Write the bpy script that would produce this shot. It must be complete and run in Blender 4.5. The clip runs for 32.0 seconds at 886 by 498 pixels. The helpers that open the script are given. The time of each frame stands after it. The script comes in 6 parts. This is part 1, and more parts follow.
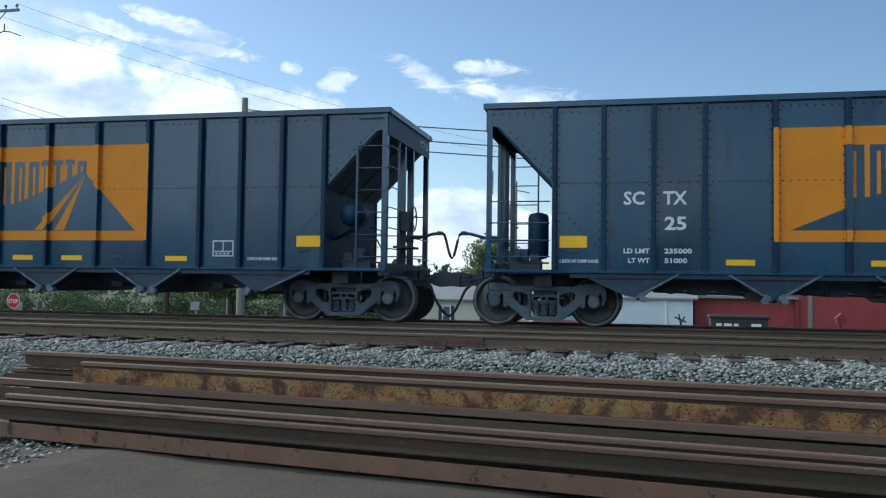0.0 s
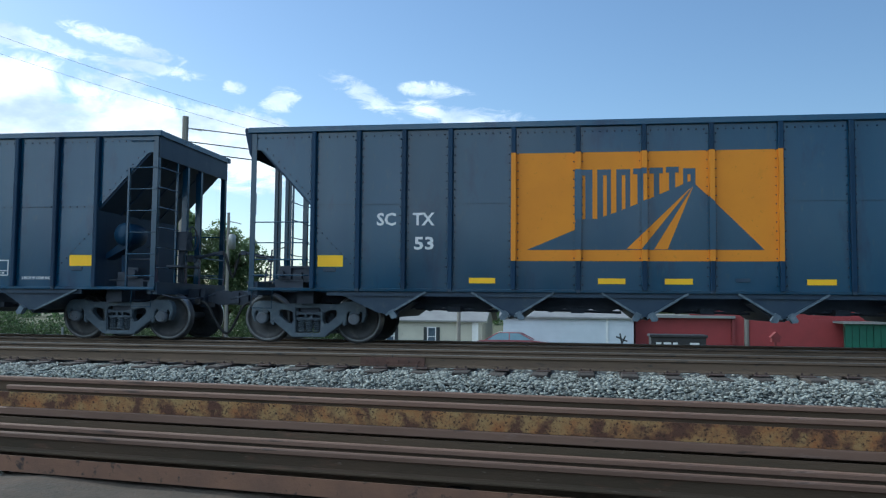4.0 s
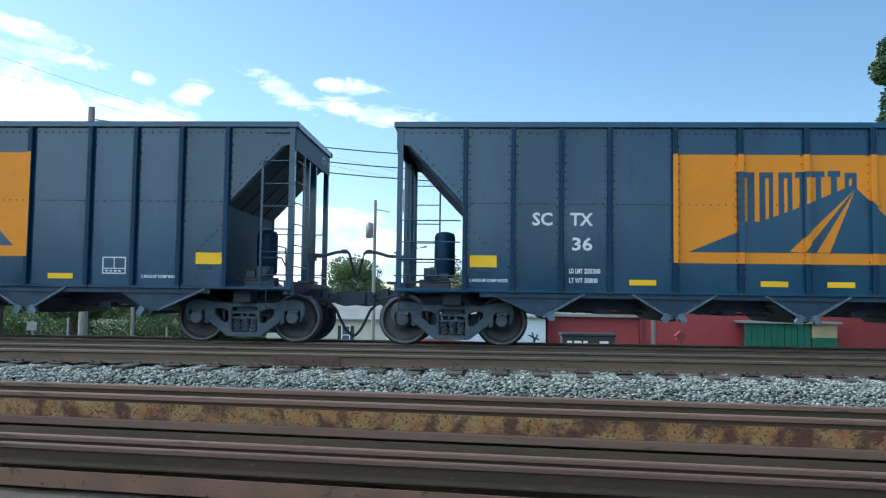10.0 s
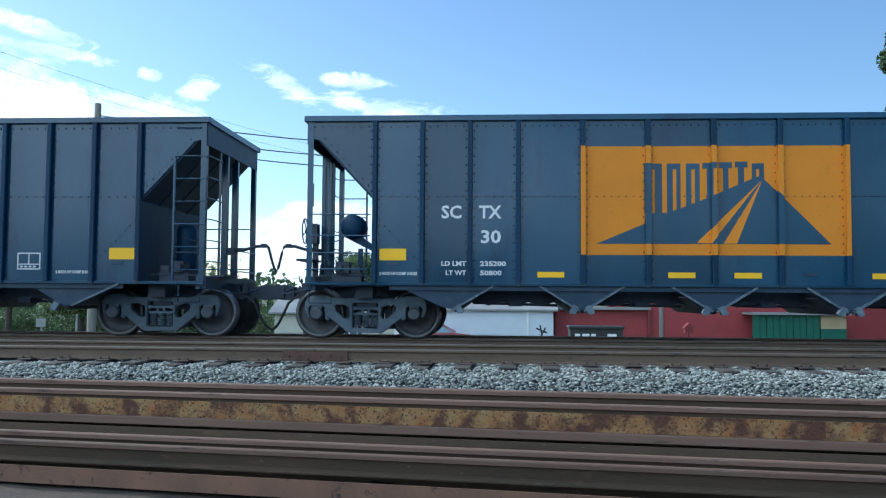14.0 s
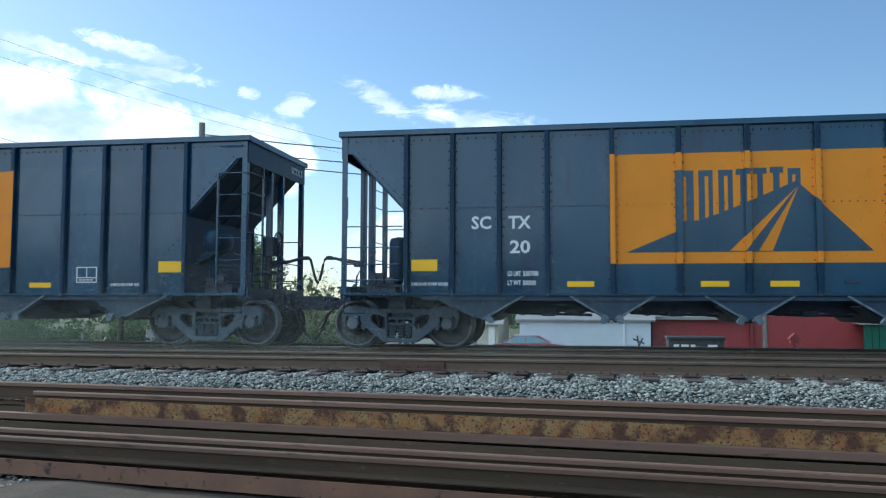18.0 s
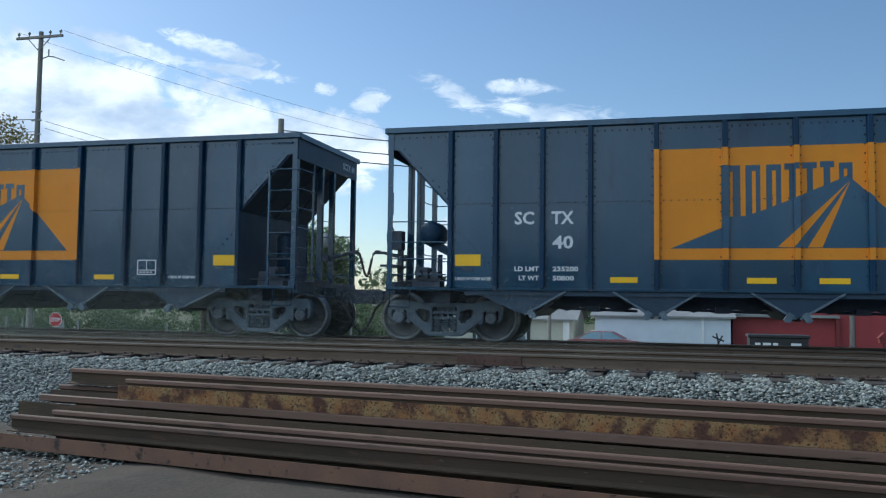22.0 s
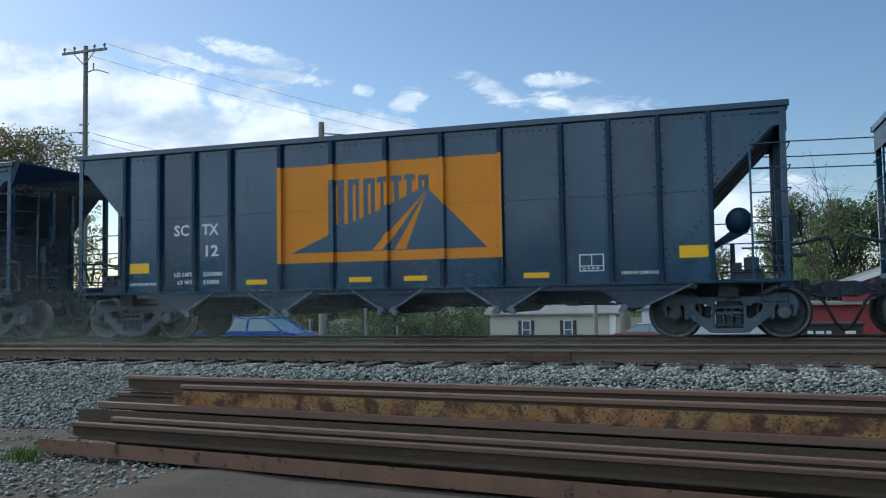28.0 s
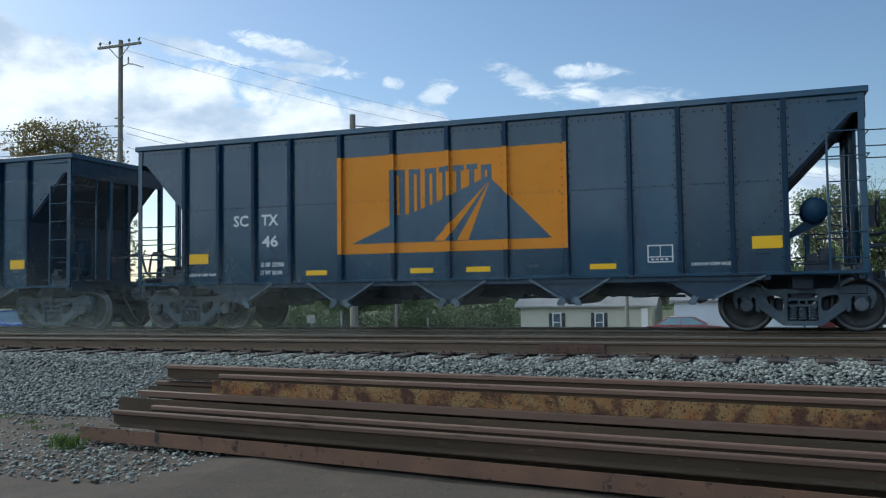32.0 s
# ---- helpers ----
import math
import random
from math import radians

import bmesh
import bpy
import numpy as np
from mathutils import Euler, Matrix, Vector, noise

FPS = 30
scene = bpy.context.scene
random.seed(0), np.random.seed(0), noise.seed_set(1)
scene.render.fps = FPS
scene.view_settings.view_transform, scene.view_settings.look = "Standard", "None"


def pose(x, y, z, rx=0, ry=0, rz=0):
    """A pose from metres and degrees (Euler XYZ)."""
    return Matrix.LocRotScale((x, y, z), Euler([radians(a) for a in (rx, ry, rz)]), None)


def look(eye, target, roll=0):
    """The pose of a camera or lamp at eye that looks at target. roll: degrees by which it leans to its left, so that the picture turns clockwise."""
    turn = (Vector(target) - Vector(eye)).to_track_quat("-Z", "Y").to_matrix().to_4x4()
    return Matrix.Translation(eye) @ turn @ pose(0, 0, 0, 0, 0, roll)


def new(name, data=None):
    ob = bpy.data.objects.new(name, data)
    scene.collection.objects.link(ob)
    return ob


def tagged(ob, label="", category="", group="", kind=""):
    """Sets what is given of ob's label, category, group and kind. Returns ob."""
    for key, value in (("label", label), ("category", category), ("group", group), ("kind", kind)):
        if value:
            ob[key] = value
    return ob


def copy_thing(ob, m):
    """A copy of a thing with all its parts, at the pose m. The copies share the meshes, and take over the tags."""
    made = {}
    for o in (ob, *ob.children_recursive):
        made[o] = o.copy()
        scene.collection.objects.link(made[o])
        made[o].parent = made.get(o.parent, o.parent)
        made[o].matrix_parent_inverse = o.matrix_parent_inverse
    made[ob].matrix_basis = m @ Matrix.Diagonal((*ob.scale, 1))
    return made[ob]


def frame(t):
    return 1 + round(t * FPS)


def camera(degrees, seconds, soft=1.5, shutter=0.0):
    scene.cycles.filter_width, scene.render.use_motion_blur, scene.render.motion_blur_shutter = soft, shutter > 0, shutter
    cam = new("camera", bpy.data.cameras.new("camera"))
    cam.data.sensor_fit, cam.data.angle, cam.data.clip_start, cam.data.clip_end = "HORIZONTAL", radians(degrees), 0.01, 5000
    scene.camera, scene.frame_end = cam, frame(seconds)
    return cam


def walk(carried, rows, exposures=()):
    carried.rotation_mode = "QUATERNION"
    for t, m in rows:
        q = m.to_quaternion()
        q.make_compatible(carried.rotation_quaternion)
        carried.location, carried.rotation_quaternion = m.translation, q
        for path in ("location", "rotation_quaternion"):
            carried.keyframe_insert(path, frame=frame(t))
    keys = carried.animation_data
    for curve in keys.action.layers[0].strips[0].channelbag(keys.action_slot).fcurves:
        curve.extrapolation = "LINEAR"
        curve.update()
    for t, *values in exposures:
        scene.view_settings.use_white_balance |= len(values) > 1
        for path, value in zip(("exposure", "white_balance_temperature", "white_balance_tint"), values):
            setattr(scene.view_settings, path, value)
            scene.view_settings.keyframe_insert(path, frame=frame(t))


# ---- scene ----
# The railhead is z = 0, the tracks run along x, and the camera looks along +y.
cam = camera(54.94, 32.0, soft=1.2)
# seconds, x, y, z, heading, tilt, lean
PATH = [
    (0.0, 0.000, 0.000, 0.745, 12.64, 2.26, -0.76),
    (0.5, 0.024, 0.036, 0.736, 12.45, 2.47, -0.76),
    (1.0, 0.020, 0.053, 0.744, 11.72, 2.67, -0.90),
    (1.5, 0.021, 0.052, 0.742, 11.02, 3.09, -1.02),
    (2.0, 0.019, 0.044, 0.740, 10.32, 3.57, -1.09),
    (2.5, 0.019, 0.041, 0.745, 9.88, 3.94, -1.11),
    (3.0, 0.030, 0.038, 0.743, 9.61, 4.17, -1.05),
    (3.5, 0.041, 0.033, 0.734, 9.26, 4.22, -0.87),
    (4.0, 0.043, 0.030, 0.724, 8.92, 3.70, -0.56),
    (4.5, 0.014, 0.039, 0.728, 8.76, 2.84, -0.43),
    (6.5, -0.024, -0.009, 0.740, 5.14, 2.11, -0.59),
    (7.0, -0.013, -0.019, 0.737, 4.86, 2.54, -0.49),
    (7.5, -0.003, -0.022, 0.741, 4.51, 2.57, -0.51),
    (8.0, 0.005, -0.013, 0.739, 4.43, 2.73, -0.49),
    (8.5, 0.011, -0.001, 0.740, 4.47, 2.94, -0.62),
    (9.0, 0.007, 0.004, 0.730, 4.30, 3.25, -0.87),
    (9.5, 0.021, 0.004, 0.737, 3.88, 3.47, -0.81),
    (10.0, 0.029, -0.003, 0.736, 3.19, 3.66, -0.78),
    (10.5, 0.034, -0.005, 0.730, 2.57, 3.67, -0.87),
    (11.0, 0.038, 0.013, 0.731, 2.19, 3.47, -0.75),
    (11.5, 0.031, 0.013, 0.732, 2.14, 3.47, -0.74),
    (12.0, 0.039, 0.011, 0.736, 2.27, 3.53, -0.59),
    (12.5, 0.053, 0.009, 0.737, 2.32, 3.68, -0.50),
    (13.0, 0.043, 0.009, 0.731, 2.58, 3.77, -0.58),
    (13.5, 0.036, 0.021, 0.729, 3.21, 3.64, -0.60),
    (14.0, 0.020, 0.047, 0.742, 3.68, 3.23, -0.39),
    (14.5, -0.002, 0.049, 0.748, 4.02, 3.02, -0.30),
    (16.5, 0.002, -0.010, 0.738, 5.63, 3.28, 0.11),
    (17.0, 0.008, -0.006, 0.743, 6.58, 3.61, 0.28),
    (17.5, 0.007, -0.012, 0.735, 7.13, 3.95, -0.01),
    (18.0, -0.003, -0.025, 0.734, 9.95, 3.92, -0.16),
    (18.5, -0.001, -0.053, 0.738, 13.32, 3.80, -0.42),
    (19.0, 0.003, -0.056, 0.750, 15.42, 3.77, -0.66),
    (19.5, 0.009, -0.053, 0.742, 16.67, 3.85, -0.97),
    (20.0, -0.006, -0.047, 0.737, 16.78, 3.86, -1.22),
    (20.5, -0.048, -0.036, 0.741, 15.99, 3.68, -1.33),
    (21.0, -0.061, -0.040, 0.741, 15.49, 3.47, -1.21),
    (21.5, -0.052, -0.054, 0.742, 15.10, 3.39, -0.98),
    (22.0, -0.042, -0.061, 0.740, 14.88, 3.50, -0.73),
    (22.5, -0.037, -0.068, 0.738, 14.42, 3.71, -0.59),
    (23.0, -0.029, -0.065, 0.742, 14.18, 3.83, -0.25),
    (23.5, -0.027, -0.075, 0.739, 14.67, 3.92, 0.04),
    (24.0, -0.049, -0.063, 0.746, 15.59, 3.91, 0.18),
    (24.5, -0.065, -0.049, 0.752, 16.37, 3.94, 0.31),
    (25.0, -0.060, -0.040, 0.748, 17.03, 4.15, 0.35),
    (25.5, -0.057, -0.045, 0.749, 17.48, 4.07, 0.00),
    (26.0, -0.052, -0.052, 0.756, 17.89, 3.92, -0.07),
    (26.5, -0.051, -0.069, 0.764, 18.49, 3.89, -0.29),
    (28.5, -0.078, -0.080, 0.753, 17.81, 3.25, 1.28),
    (29.0, -0.078, -0.083, 0.751, 18.08, 3.41, 1.52),
    (29.5, -0.074, -0.081, 0.756, 18.50, 3.41, 1.58),
    (30.0, -0.071, -0.082, 0.756, 18.87, 3.32, 1.43),
    (30.5, -0.065, -0.083, 0.757, 19.18, 3.19, 1.27),
    (31.0, -0.070, -0.079, 0.755, 19.43, 3.14, 1.16),
    (31.5, -0.076, -0.079, 0.752, 19.84, 3.26, 0.94),
    (32.0, -0.136, -0.103, 0.745, 19.82, 2.84, 0.78),
]
walk(cam, [(t, pose(x, y, z + 0.03, 90 + tilt, lean, heading)) for t, x, y, z, heading, tilt, lean in PATH],
     [(0.0, 0.22, 5750, 4), (1.0, 0.24, 5700, 4), (2.0, 0.26, 5450, 4), (3.0, 0.28, 5400, 4), (4.0, 0.32, 5550, 3), (7.0, 0.72, 5600, 0), (9.0, 0.64, 5450, 1), (11.0, 0.80, 5600, 0), (12.0, 0.74, 5400, 1), (13.0, 0.66, 5250, 1), (14.0, 0.66, 5300, 2),
      (17.0, 0.52, 5400, 1), (18.0, 0.42, 5500, 2), (19.0, 0.05, 5500, 4), (20.0, -0.03, 5550, 4), (22.0, 0.08, 5550, 4), (24.0, -0.04, 5500, 4), (25.0, -0.02, 5650, 4), (26.0, 0.0, 5650, 4), (29.0, 0.02, 5700, 4), (31.0, 0.04, 5800, 4), (32.0, 0.03, 5800, 4)])

# ---------------------------------------------------------------- light
SUN_AZ, SUN_EL = -66.0, 33.0
sun = new("sun", bpy.data.lights.new("sun", "SUN"))
sun.data.energy, sun.data.angle, sun.data.color = 2.6, radians(4), (1.0, 0.93, 0.82)
sd = Vector((math.sin(radians(SUN_AZ)) * math.cos(radians(SUN_EL)), math.cos(radians(SUN_AZ)) * math.cos(radians(SUN_EL)), math.sin(radians(SUN_EL))))
sun.matrix_world = look(sd * 60, (0, 0, 0))

world = bpy.data.worlds.new("sky")
scene.world = world
world.use_nodes = True


def make_sky():
    nt = world.node_tree
    nt.nodes.clear()
    N, L = nt.nodes.new, nt.links.new
    out, bg = N("ShaderNodeOutputWorld"), N("ShaderNodeBackground")
    sky = N("ShaderNodeTexSky")
    sky.sky_type, sky.sun_disc = "NISHITA", False
    sky.sun_elevation, sky.sun_rotation = radians(SUN_EL), radians(SUN_AZ % 360)
    sky.air_density, sky.dust_density, sky.ozone_density = 1.0, 0.6, 1.6
    tc, sep = N("ShaderNodeTexCoord"), N("ShaderNodeSeparateXYZ")
    L(tc.outputs["Generated"], sep.inputs[0])

    def m(op, a, b=None, c=None):
        n = N("ShaderNodeMath")
        n.operation = op
        for i, v in enumerate((a, b, c)):
            if v is None:
                continue
            if isinstance(v, (int, float)):
                n.inputs[i].default_value = v
            else:
                L(v, n.inputs[i])
        return n.outputs[0]

    def ramp(v, lo, hi):
        n = N("ShaderNodeMapRange")
        n.interpolation_type = "SMOOTHSTEP"
        L(v, n.inputs[0])
        n.inputs[1].default_value, n.inputs[2].default_value = lo, hi
        return n.outputs[0]

    x, y, z = sep.outputs
    az = m("ARCTAN2", x, y)
    el = m("ARCSINE", z)

    def noise3(sx, sz, off, detail, rough, warp=0.0):
        cb, no = N("ShaderNodeCombineXYZ"), N("ShaderNodeTexNoise")
        L(m("MULTIPLY", az, sx), cb.inputs[0])
        L(m("MULTIPLY", el, sz), cb.inputs[1])
        cb.inputs[2].default_value = off
        no.inputs["Scale"].default_value, no.inputs["Detail"].default_value = 1.0, detail
        no.inputs["Roughness"].default_value, no.inputs["Distortion"].default_value = rough, warp
        L(cb.outputs[0], no.inputs["Vector"])
        return no.outputs[0]

    def blob(a0, e0, wa, we, tilt=0.0):
        """A soft oval about a heading and a height, in degrees."""
        da, de = m("SUBTRACT", az, radians(a0)), m("SUBTRACT", el, radians(e0))
        de = m("SUBTRACT", de, m("MULTIPLY", da, math.tan(radians(tilt))))
        q = m("ADD", m("POWER", m("ABSOLUTE", m("DIVIDE", da, radians(wa))), 2), m("POWER", m("ABSOLUTE", m("DIVIDE", de, radians(we))), 2))
        return m("SUBTRACT", 1.0, m("MINIMUM", q, 1.6))

    def most(*vs):
        r = vs[0]
        for v in vs[1:]:
            r = m("MAXIMUM", r, v)
        return r

    big = most(blob(-48, 11.5, 12, 6.2, -6), blob(-38.5, 11.2, 7.5, 4.9, -6), blob(-30.0, 10.3, 5.4, 4.2, -6), blob(-23, 10.0, 4.8, 3.0, -4),
               blob(1.6, 4.2, 5.0, 3.9, 14), blob(-11, 3.2, 7.0, 3.8))
    wisp = most(blob(-36, 15.6, 4.6, 0.9, -8), blob(-30.0, 15.9, 4.6, 0.8, -12), blob(-28.5, 14.7, 4.2, 0.6, -6), blob(-19.9, 13.3, 1.5, 1.0, 10), blob(-23.0, 13.9, 0.9, 0.6),
                blob(-14.3, 13.8, 3.2, 1.0, -26), blob(-9.9, 14.3, 3.4, 0.65, -4), blob(-7.6, 12.6, 6.0, 0.9, -6), blob(0.8, 10.2, 3.4, 0.8, -3), blob(-66, 22, 11, 5, 0))
    n1 = noise3(14, 22, 3.1, 9, 0.62, 0.5)
    n2 = noise3(26, 64, 7.7, 9, 0.66, 0.7)
    c1 = ramp(m("ADD", m("MULTIPLY", big, 0.75), m("MULTIPLY_ADD", n1, 1.7, -0.83)), 0.10, 0.40)
    c2 = ramp(m("ADD", m("MULTIPLY", wisp, 0.60), m("MULTIPLY_ADD", n2, 1.9, -0.98)), 0.08, 0.58)
    cover = m("MINIMUM", m("MAXIMUM", c1, m("MULTIPLY", c2, 0.85)), 1.0)
    # loose cloud added outside the view, to brighten the train's near side
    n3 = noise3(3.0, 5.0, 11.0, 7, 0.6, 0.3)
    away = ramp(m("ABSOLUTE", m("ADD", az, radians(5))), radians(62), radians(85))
    # more of it to the left, where the panels should mirror a brighter sky
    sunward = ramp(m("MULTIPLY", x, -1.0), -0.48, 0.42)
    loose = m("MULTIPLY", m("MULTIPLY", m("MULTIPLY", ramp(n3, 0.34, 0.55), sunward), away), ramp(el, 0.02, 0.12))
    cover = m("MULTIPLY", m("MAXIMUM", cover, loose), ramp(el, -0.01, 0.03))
    shade = noise3(9, 16, 21.0, 6, 0.55)
    tint = N("ShaderNodeMix")
    tint.data_type = "RGBA"
    L(ramp(shade, 0.35, 0.65), tint.inputs["Factor"])
    tint.inputs["A"].default_value, tint.inputs["B"].default_value = (5.2, 6.0, 7.2, 1), (10.0, 10.0, 9.9, 1)
    mix = N("ShaderNodeMix")
    mix.data_type = "RGBA"
    L(cover, mix.inputs["Factor"])
    L(sky.outputs[0], mix.inputs["A"])
    L(tint.outputs["Result"], mix.inputs["B"])
    # the added cloud is set brighter than the cloud in view
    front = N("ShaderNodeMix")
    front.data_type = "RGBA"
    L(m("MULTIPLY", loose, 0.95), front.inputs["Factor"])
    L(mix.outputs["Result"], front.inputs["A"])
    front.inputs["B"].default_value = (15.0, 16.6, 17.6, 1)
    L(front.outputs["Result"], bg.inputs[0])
    bg.inputs[1].default_value = 0.105
    L(bg.outputs[0], out.inputs[0])


make_sky()

# ---------------------------------------------------------------- materials


def pmat(name, c1, c2=None, scale=6.0, rough=0.6, metal=0.0, bump=0.0, bump_scale=30.0, c3=None, spot=(0.58, 0.70), spot_scale=18.0,
         stretch=(1, 1, 1), rand=0.0, coat=0.0, rough2=None, detail=6, coords="Object", c4=None, fleck=(0.60, 0.66), fleck_scale=40.0, gloss=0.5):
    mat = bpy.data.materials.new(name)
    mat.use_nodes = True
    nt = mat.node_tree
    N, L = nt.nodes.new, nt.links.new
    bs = nt.nodes["Principled BSDF"]
    bs.inputs["Roughness"].default_value, bs.inputs["Metallic"].default_value = rough, metal
    bs.inputs["Coat Weight"].default_value = coat
    bs.inputs["Specular IOR Level"].default_value = gloss
    bs.inputs["Coat Roughness"].default_value = 0.15
    tc, mp = N("ShaderNodeTexCoord"), N("ShaderNodeMapping")
    mp.inputs["Scale"].default_value = stretch
    L(tc.outputs[coords], mp.inputs[0])

    def noise_of(s, d=detail, r=0.6):
        n = N("ShaderNodeTexNoise")
        n.inputs["Scale"].default_value, n.inputs["Detail"].default_value, n.inputs["Roughness"].default_value = s, d, r
        L(mp.outputs[0], n.inputs["Vector"])
        return n.outputs[0]

    def mixed(fac, a, b):
        n = N("ShaderNodeMix")
        n.data_type = "RGBA"
        L(fac, n.inputs["Factor"])
        for v, s in ((a, n.inputs["A"]), (b, n.inputs["B"])):
            if isinstance(v, tuple):
                s.default_value = (*v, 1)
            else:
                L(v, s)
        return n.outputs["Result"]

    def rng(v, lo, hi, a=0.0, b=1.0):
        n = N("ShaderNodeMapRange")
        L(v, n.inputs[0])
        for i, q in enumerate((lo, hi, a, b)):
            n.inputs[i + 1].default_value = q
        return n.outputs[0]

    col = mixed(rng(noise_of(scale), 0.3, 0.7), c1, c2 or tuple(v * 0.7 for v in c1))
    if c3:
        col = mixed(rng(noise_of(spot_scale, 5, 0.65), *spot), col, c3)
    if c4:
        col = mixed(rng(noise_of(fleck_scale, 4, 0.6), *fleck), col, c4)
    if rand:
        oi, hs = N("ShaderNodeObjectInfo"), N("ShaderNodeHueSaturation")
        L(rng(oi.outputs["Random"], 0, 1, 1 - rand, 1 + rand), hs.inputs["Value"])
        L(col, hs.inputs["Color"])
        col = hs.outputs[0]
    L(col, bs.inputs["Base Color"])
    if rough2 is not None:
        L(rng(noise_of(scale * 0.8, 4), 0.35, 0.65, rough, rough2), bs.inputs["Roughness"])
    if bump:
        b = N("ShaderNodeBump")
        b.inputs["Strength"].default_value, b.inputs["Distance"].default_value = bump, 0.02
        L(noise_of(bump_scale, 4), b.inputs["Height"])
        L(b.outputs[0], bs.inputs["Normal"])
    return mat


NAVY = pmat("navy_paint", (0.0060, 0.042, 0.090), (0.009, 0.052, 0.099), 0.9, 0.26, rough2=0.12, bump=0.34, bump_scale=1.25, c3=(0.004, 0.020, 0.058), spot=(0.56, 0.74), spot_scale=1.4, stretch=(1.3, 1, 0.45), rand=0.22, c4=(0.022, 0.056, 0.088), fleck=(0.60, 0.80), fleck_scale=9, gloss=0.52)
BULKHEAD = pmat("dusty_bulkhead_paint", (0.010, 0.028, 0.062), (0.018, 0.042, 0.078), 1.6, 0.55, bump=0.12, bump_scale=4, c3=(0.045, 0.066, 0.092), spot=(0.60, 0.78), spot_scale=2.4, stretch=(1, 1.6, 0.35), rand=0.15, gloss=0.25)
POSTPAINT = pmat("dull_navy_paint", (0.0055, 0.026, 0.062), (0.008, 0.034, 0.072), 1.2, 0.48, bump=0.15, bump_scale=3, c3=(0.018, 0.050, 0.085), spot=(0.58, 0.78), spot_scale=3, stretch=(1, 1, 0.5), rand=0.2, gloss=0.22)
# navy darkened so rivet rows read as dark dots; also on the overhangs
RIVET = pmat("dark_rivet_paint", (0.004, 0.020, 0.050), (0.006, 0.028, 0.062), 9, 0.5, gloss=0.25)
NAVY_DUSTY = pmat("dusty_navy_paint", (0.017, 0.037, 0.070), (0.034, 0.057, 0.086), 2.5, 0.46, bump=0.10, bump_scale=14, c3=(0.070, 0.084, 0.094), spot=(0.60, 0.8), spot_scale=5, rand=0.1, gloss=0.35)
EDGE = pmat("worn_hopper_edge", (0.16, 0.20, 0.235), (0.050, 0.075, 0.10), 6, 0.5, bump=0.1, bump_scale=30, c3=(0.26, 0.29, 0.31), spot=(0.60, 0.72), spot_scale=9, gloss=0.3)
ORANGE = pmat("orange_paint", (0.72, 0.262, 0.020), (0.64, 0.225, 0.020), 1.2, 0.5, c3=(0.52, 0.20, 0.015), spot=(0.66, 0.8), spot_scale=3, rand=0.06, c4=(0.46, 0.18, 0.02), fleck=(0.64, 0.74), fleck_scale=14, gloss=0.2)
YELLOW = pmat("yellow_reflector", (0.92, 0.53, 0.010), (0.86, 0.48, 0.010), 3, 0.38, rand=0.05, gloss=0.3)
WHITE = pmat("white_stencil_paint", (0.70, 0.71, 0.72), (0.55, 0.56, 0.57), 8, 0.55)
BLACK = pmat("black_rubber", (0.014, 0.014, 0.016), (0.025, 0.025, 0.027), 20, 0.6, bump=0.1, bump_scale=60)
TRUCK = pmat("dusty_cast_steel", (0.115, 0.145, 0.170), (0.070, 0.090, 0.115), 4, 0.65, bump=0.25, bump_scale=25, c3=(0.19, 0.205, 0.21), spot=(0.56, 0.75), spot_scale=6, rand=0.2, gloss=0.3)
WHEEL = pmat("dark_wheel_steel", (0.070, 0.070, 0.072), (0.042, 0.042, 0.044), 5, 0.6, 0.2, bump=0.1, bump_scale=40, c3=(0.115, 0.105, 0.095), spot=(0.55, 0.75), spot_scale=9)
RIM = pmat("worn_wheel_rim", (0.17, 0.17, 0.17), (0.10, 0.10, 0.10), 6, 0.5, 0.4)
TREAD = pmat("polished_tread", (0.42, 0.42, 0.43), (0.33, 0.33, 0.34), 8, 0.28, 0.9)
CAPMAT = pmat("bearing_cap_paint", (0.12, 0.135, 0.16), (0.075, 0.085, 0.10), 7, 0.6, c3=(0.20, 0.12, 0.06), spot=(0.6, 0.8), spot_scale=6, rand=0.4)
DARKGEAR = pmat("grimy_black_gear", (0.018, 0.027, 0.046), (0.034, 0.044, 0.064), 6, 0.6, bump=0.2, bump_scale=30)
RAILTOP = pmat("dull_worn_railhead", (0.145, 0.122, 0.100), (0.100, 0.081, 0.065), 6, 0.45, 0.4, stretch=(0.1, 1, 1))
RAILSIDE = pmat("brown_rail_steel", (0.140, 0.094, 0.060), (0.098, 0.067, 0.044), 5, 0.75, bump=0.2, bump_scale=40, c3=(0.12, 0.078, 0.052), spot=(0.58, 0.8), spot_scale=6, stretch=(0.3, 1, 1), c4=(0.045, 0.038, 0.032), fleck=(0.58, 0.70), fleck_scale=14)
JOINT = pmat("rusty_joint_bar", (0.12, 0.060, 0.042), (0.075, 0.042, 0.032), 7, 0.8, bump=0.2, bump_scale=30)
RUST = pmat("rusted_stock_rail", (0.086, 0.056, 0.036), (0.048, 0.037, 0.024), 2.4, 0.82, bump=0.3, bump_scale=45, c3=(0.125, 0.066, 0.043), spot=(0.58, 0.76), spot_scale=5, stretch=(0.25, 1, 1), rand=0.25, c4=(0.13, 0.10, 0.085), fleck=(0.66, 0.72), fleck_scale=28, gloss=0.25)
